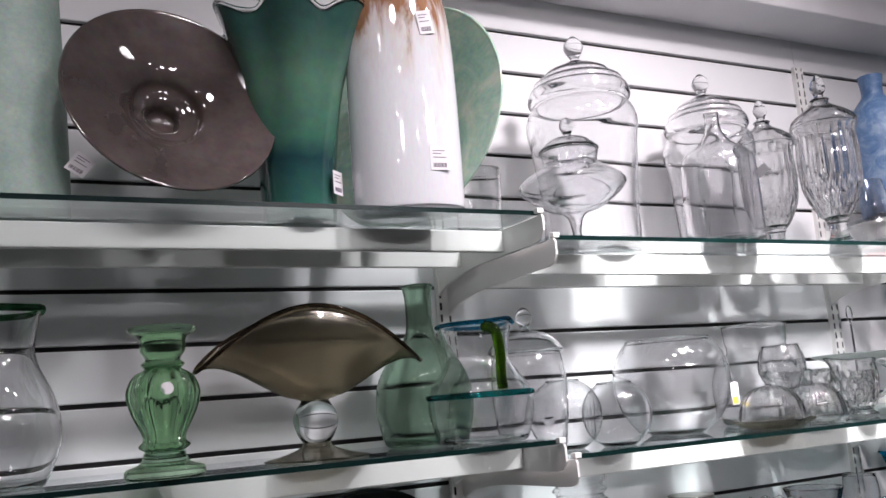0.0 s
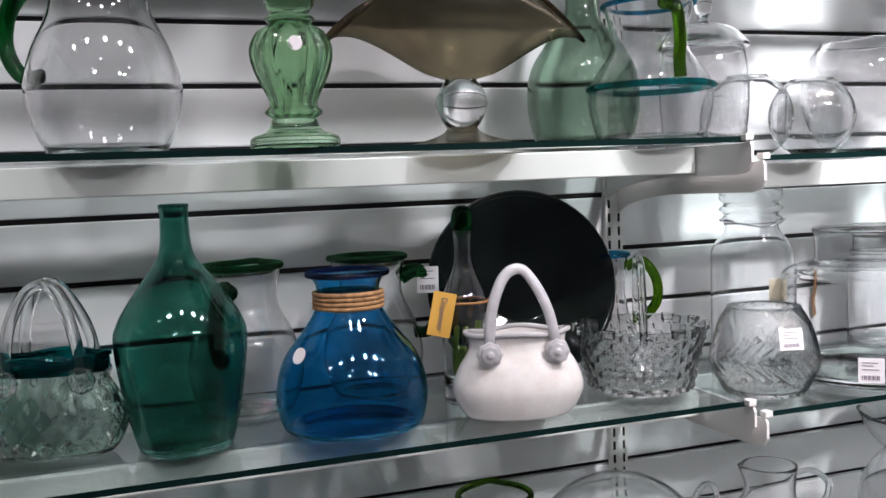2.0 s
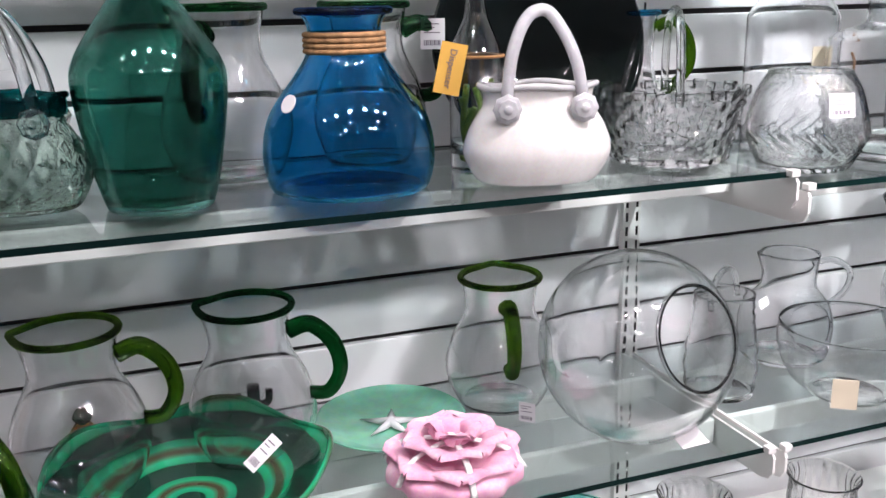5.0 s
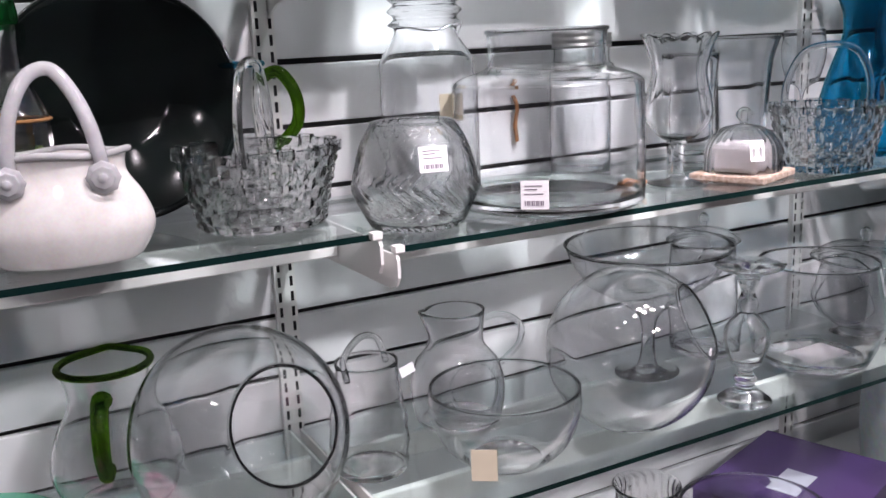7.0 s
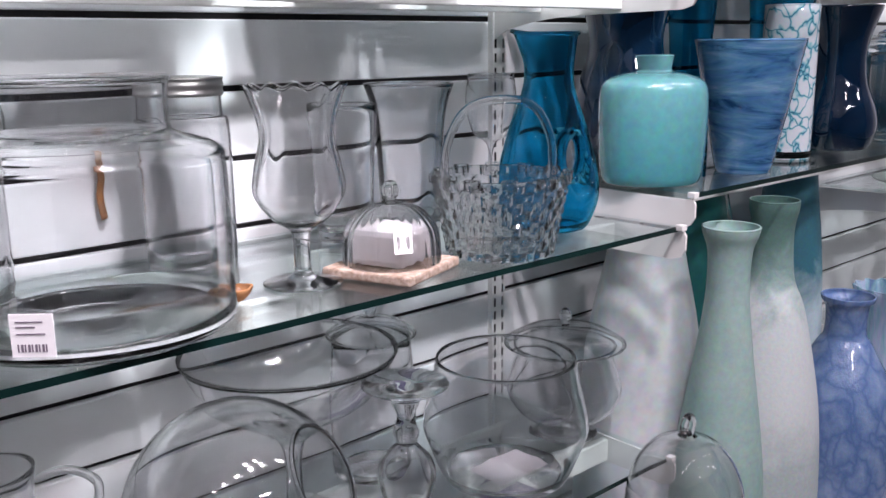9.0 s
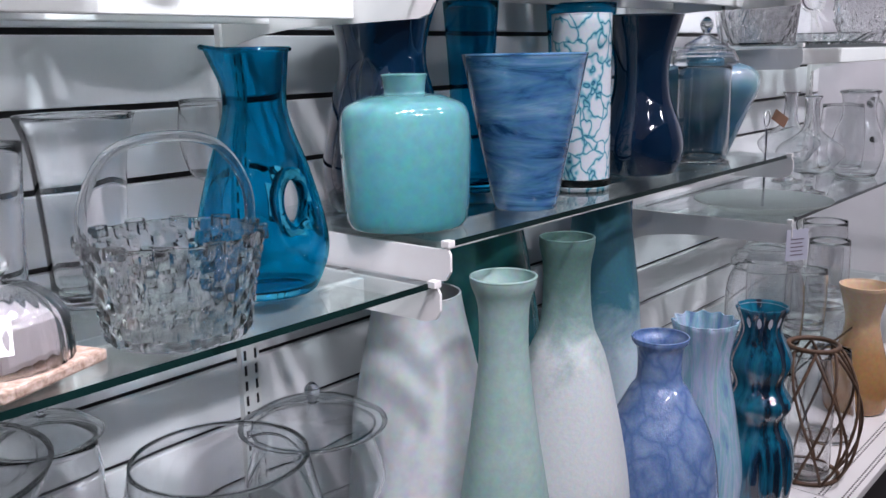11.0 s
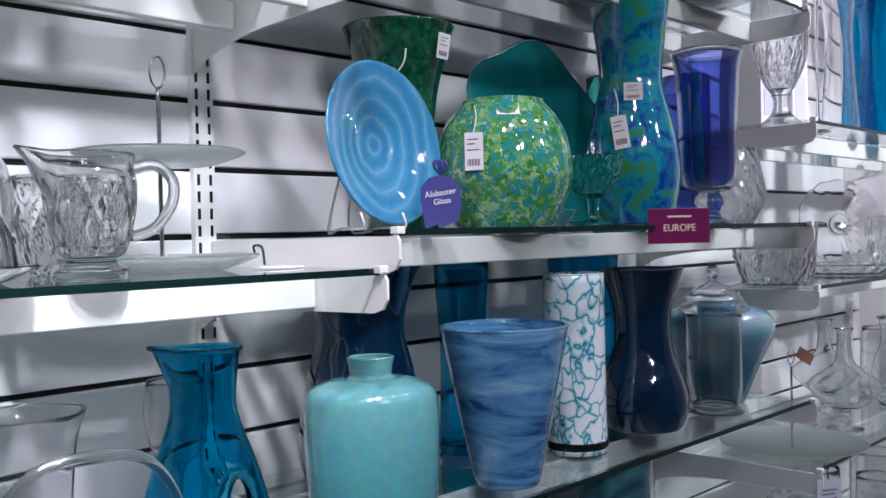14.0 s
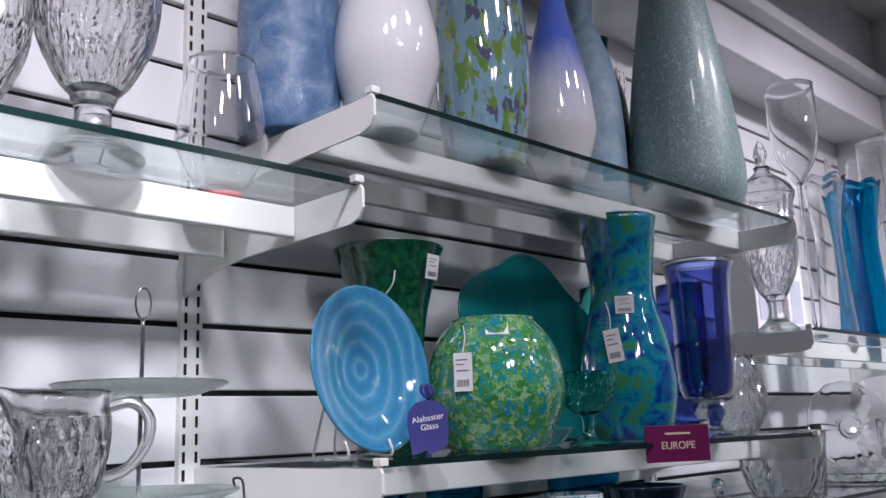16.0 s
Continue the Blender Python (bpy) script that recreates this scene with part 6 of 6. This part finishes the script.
vessel("bowl", 2.315, -0.255, C2, scaled(0.16, 0.076, [(0.55, 0), (0.68, 0.03), (0.96, 0.3), (1.0, 0.42), (0.85, 0.8), (0.72, 1.0)]), CRYSTAL, "round cut crystal rose bowl with spiral cuts", "bowl", deform=twist_ribs(18, 0.03, 1.4), seg=108, smooth=False, th=0.006)
sign = thing("shelf_sign", 1.868, -0.424, C2 - 0.008, "magenta acrylic shelf sign lettered EUROPE", "sign")
sign.matrix_basis = pose(1.808, -0.426, C2 - 0.004, 0, 0, -30)
plate = part("panel", box_bm(-0.056, 0.056, -0.003, 0.0, -0.027, 0.030, 0.0008), SIGN_MAGENTA, sign)
part("clip_arm", box_bm(-0.008, 0.008, 0.0, 0.03, 0.0045, 0.0065), SIGN_MAGENTA, sign)
lettering("EUROPE", 0.0165, CARD_BEIGE, plate, pose(0.0, -0.0034, -0.002, 90, 0, 0), "pale gold capital letters")
part("small_print", box_bm(-0.022, 0.022, -0.0036, -0.0031, 0.0155, 0.0185), CARD_BEIGE, plate)

# ---- third bay, top shelf ----
vessel("bottle_vase", 1.232, -0.19, C1, scaled(0.37, 0.074, [(0.88, 0), (0.97, 0.02), (1.0, 0.35), (0.96, 0.6), (0.72, 0.76), (0.40, 0.85), (0.36, 0.9), (0.40, 0.97), (0.42, 1.0)]), BLUE_FROST, "tall mottled blue frosted bottle vase")
t = vessel("vase", 1.335, -0.285, C1, scaled(0.40, 0.078, [(0.5, 0), (0.62, 0.02), (0.94, 0.2), (1.0, 0.32), (0.85, 0.5), (0.5, 0.72), (0.26, 0.88), (0.3, 1.0)]), MILK_WHITE, "glossy white teardrop vase with blue neck")
price_tag(t, 0.058, -0.045, 0.065, 0.018, 0.028, 50, 0)
vessel("vase", 1.568, -0.262, C1, scaled(0.43, 0.078, [(0.72, 0), (0.84, 0.02), (1.0, 0.3), (1.0, 0.5), (0.86, 0.8), (0.7, 1.0)]), SPECKLED, "blue grey glass vase with green speckles", th=0.004)
vessel("vase", 1.738, -0.285, C1, scaled(0.47, 0.066, [(0.5, 0), (0.64, 0.02), (0.97, 0.16), (1.0, 0.24), (0.82, 0.42), (0.42, 0.66), (0.24, 0.84), (0.26, 1.0)]), MILK_BLUE, "white and blue glass teardrop vase")
vessel("bottle_vase", 1.99, -0.165, C1, scaled(0.46, 0.078, [(0.85, 0), (0.97, 0.02), (1.0, 0.3), (0.9, 0.6), (0.55, 0.82), (0.36, 0.9), (0.4, 1.0)]), PALE_BLUE_FROST, "pale blue frosted bottle vase")
vessel("bottle_vase", 2.14, -0.10, C1, scaled(0.44, 0.07, [(0.85, 0), (0.97, 0.02), (1.0, 0.3), (0.85, 0.66), (0.5, 0.84), (0.36, 0.92), (0.42, 1.0)]), PINE, "dark teal bottle vase at the wall")
t = vessel("vase", 2.165, -0.285, C1, scaled(0.50, 0.118, [(0.72, 0), (0.86, 0.015), (1.0, 0.1), (0.98, 0.25), (0.82, 0.6), (0.62, 0.9), (0.56, 1.0)]), GREY_FIBRE, "large grey green vase with white fibre threads", th=0.005, seg=64)
solid_turned("foot", [(0.06, -0.0004), (0.066, 0.006), (0.05, 0.012)], SOLID_CLEAR, t, label="clear glass base")

# ---- fourth bay ----
crystal_urn(2.505, -0.29, D1, 0.455, 0.066, "tall cut crystal lidded urn beside boxes")
t = vessel("wine_glass", 2.60, -0.335, D1, [(0.04, 0), (0.041, 0.003), (0.006, 0.012), (0.0055, 0.33), (0.012, 0.36), (0.045, 0.42), (0.056, 0.49), (0.056, 0.60)], CLEAR, "giant clear long stemmed wine glass", "glass", th=0.002)
for k, (wx, wy) in enumerate(((3.25, -0.3), (3.42, -0.2))):
    vessel("wine_glass", wx, wy, D1, [(0.04, 0), (0.041, 0.003), (0.006, 0.012), (0.0055, 0.33), (0.012, 0.36), (0.045, 0.42), (0.056, 0.49), (0.052, 0.60)], CLEAR, "giant clear long stemmed wine glass", "glass", th=0.002)
for k, (bx, by, bh) in enumerate(((2.63, -0.16, 0.23), (2.74, -0.19, 0.20))):
    t = thing("carton", bx, by, D1 + 0.0006, "white glassware carton standing upright", "box", "cartons")
    part("box", box_bm(-0.045, 0.045, -0.045, 0.045, 0, bh, 0.001), CARD_WHITE, t)
    part("print", box_bm(-0.03, 0.03, -0.0462, -0.0455, bh * 0.2, bh * 0.75), CARD_GREY, t, "grey printed panel")
for k, (vx, vy, mt, lb) in enumerate(((2.93, -0.26, CLEAR, "tall clear ribbed glass vase"), (3.07, -0.3, PITCHER_BLUE, "tall petrol blue waisted glass vase"), (3.17, -0.22, PITCHER_BLUE, "slim petrol blue waisted glass vase"))):
    vessel("vase", vx, vy, D1, scaled(0.44, 0.056, [(0.8, 0), (0.9, 0.02), (0.68, 0.45), (0.66, 0.7), (1.0, 1.0)]), mt, lb, deform=ruffle(6, 0.08, 0.006, 0.7))
vessel("bowl", 2.535, -0.28, D2, scaled(0.13, 0.072, [(0.8, 0), (0.86, 0.02), (0.94, 0.5), (1.0, 1.0)]), CRYSTAL, "hobnail cut crystal tumbler bowl", "bowl", deform=diamonds(22, 6, 0.06), seg=88, smooth=False, th=0.006)
t = vessel("bowl", 2.40, -0.31, D2, scaled(0.125, 0.085, [(0.55, 0), (0.7, 0.05), (0.94, 0.5), (1.0, 1.0)]), CRYSTAL, "woven pattern crystal bowl", "bowl", deform=weave(14, 7, 0.04), seg=112, smooth=False, th=0.006)
plate_on_edge("plate", 3.16, -0.16, D2, 0.13, CLEAR, "clear scalloped glass plate on edge", -40, 14, 0.025, outline=ribs(16, 0.02))
vessel("tray", 2.90, -0.27, D2, [(0.10, 0), (0.11, 0.004), (0.14, 0.02), (0.15, 0.026)], CRYSTAL, "low ribbed crystal serving tray", "tray", deform=ribs(24, 0.02), seg=96)
vessel("bowl", 2.72, -0.14, D2, scaled(0.12, 0.07, [(0.6, 0), (0.75, 0.04), (0.95, 0.5), (1.0, 1.0)]), CRYSTAL, "ribbed clear crystal bowl", "bowl", deform=ribs(18, 0.03), seg=90)
vessel("bowl", 3.40, -0.24, D2, scaled(0.15, 0.09, [(0.5, 0), (0.7, 0.05), (0.95, 0.5), (1.0, 1.0)]), CRYSTAL, "cut crystal fruit bowl", "bowl", deform=diamonds(18, 3, 0.06), seg=72, smooth=False)


def captain_decanter(x, y, z, label):
    t = thing("decanter", x, y, z + 0.0006, label, "decanter", "decanters")
    solid_turned("foot", [(0.042, 0), (0.043, 0.003), (0.014, 0.012), (0.012, 0.04), (0.02, 0.05)], SOLID_CLEAR, t, 32, 4)
    turned("bowl", [(0.018, 0.05), (0.05, 0.062), (0.086, 0.10), (0.08, 0.125), (0.045, 0.15), (0.022, 0.175), (0.017, 0.235), (0.024, 0.255)], CLEAR, t, 0.003, 0.006)
    return t


captain_decanter(2.82, -0.30, D3, "clear wide based footed glass decanter")
captain_decanter(3.02, -0.17, D3, "clear footed glass decanter at the wall")
t = round_jug(3.22, -0.30, D3, 0.25, 0.075, -20, "tall clear glass pitcher", CLEAR, CLEAR)
vessel("jar", 3.40, -0.2, D3, scaled(0.20, 0.07, [(0.8, 0), (0.95, 0.04), (1.0, 0.5), (0.9, 1.0)]), CLEAR, "plain clear glass jar", "jar")
cake = thing("cake_stand", 2.52, -0.295, D3 + 0.0006, "frosted glass cake plate with ring handle and tag", "cake stand")
turned("plate", [(0.1, 0), (0.115, 0.004), (0.15, 0.016), (0.162, 0.022)], FROSTED, cake, 0.004, 0.004, 72, 4)
tube("rod", [(0, 0, 0.005), (0, 0, 0.11), (0, 0, 0.20)], 0.003, CHROME, cake, "", 8)
tube("ring_handle", [(0.018 * math.cos(k * math.pi / 5), 0.0, 0.216 + 0.018 * math.sin(k * math.pi / 5)) for k in range(10)], 0.0016, CHROME, cake, "", 6, 3, closed=True)
price_tag(cake, 0.03, -0.02, 0.215, 0.045, 0.026, -30, 0, CARD_BROWN, False, name="hang_tag", roll=32)
wt = thing("hang_tag", 2.40, -0.425, D3 - 0.055, "small grey printed tag hanging on black cord", "tag", turn=-30)
part("card", box_bm(-0.030, 0.030, -0.0008, 0.0008, -0.036, 0.036), CARD_GREY, wt)
b3 = bmesh.new()
for k in range(5):
    box_bm(-0.018, 0.018 - 0.004 * (k % 2), -0.0014, -0.0009, 0.012 - k * 0.009, 0.0145 - k * 0.009, 0, b3)
part("print", b3, INK, wt)
tube("cord", [(0, 0, 0.034), (-0.004, 0.0, 0.048), (0.003, 0.006, 0.058), (0, 0.016, 0.062)], 0.0014, BLACK_CORD, wt, "", 6, 4)
t = vessel("apothecary_jar", 2.66, -0.26, D4, scaled(0.20, 0.10, [(0.8, 0), (0.95, 0.04), (1.0, 0.5), (0.96, 0.8), (0.8, 1.0)]), CLEAR, "wide clear apothecary jar with stepped lid", "jar")
lidded(t, 0.082, 0.201, CLEAR, 0.075, 0.02, True)
for k, (gx, gy, gh, gr) in enumerate(((2.86, -0.3, 0.16, 0.055), (2.93, -0.17, 0.24, 0.07), (3.10, -0.28, 0.2, 0.06), (3.30, -0.2, 0.22, 0.07))):
    vessel("tumbler", gx, gy, D4, scaled(gh, gr, [(0.85, 0), (0.95, 0.03), (1.0, 0.5), (0.96, 1.0)]), CLEAR, "plain clear glass hurricane cylinder", "glass", group="glass cylinders")
apothecary(3.12, -0.33, DECK, 0.24, 0.07, "small clear lidded jar on the deck")
vessel("vase", 2.98, -0.42, DECK, scaled(0.36, 0.085, [(0.8, 0), (0.95, 0.03), (1.0, 0.25), (0.62, 0.6), (0.55, 0.75), (0.8, 1.0)]), AMBER, "amber and cream glazed vase with flared rim")
vessel("vase", 2.72, -0.42, DECK, scaled(0.24, 0.07, [(0.8, 0), (0.95, 0.03), (1.0, 0.3), (0.7, 1.0)]), CLEAR, "clear glass cylinder beside the lantern")
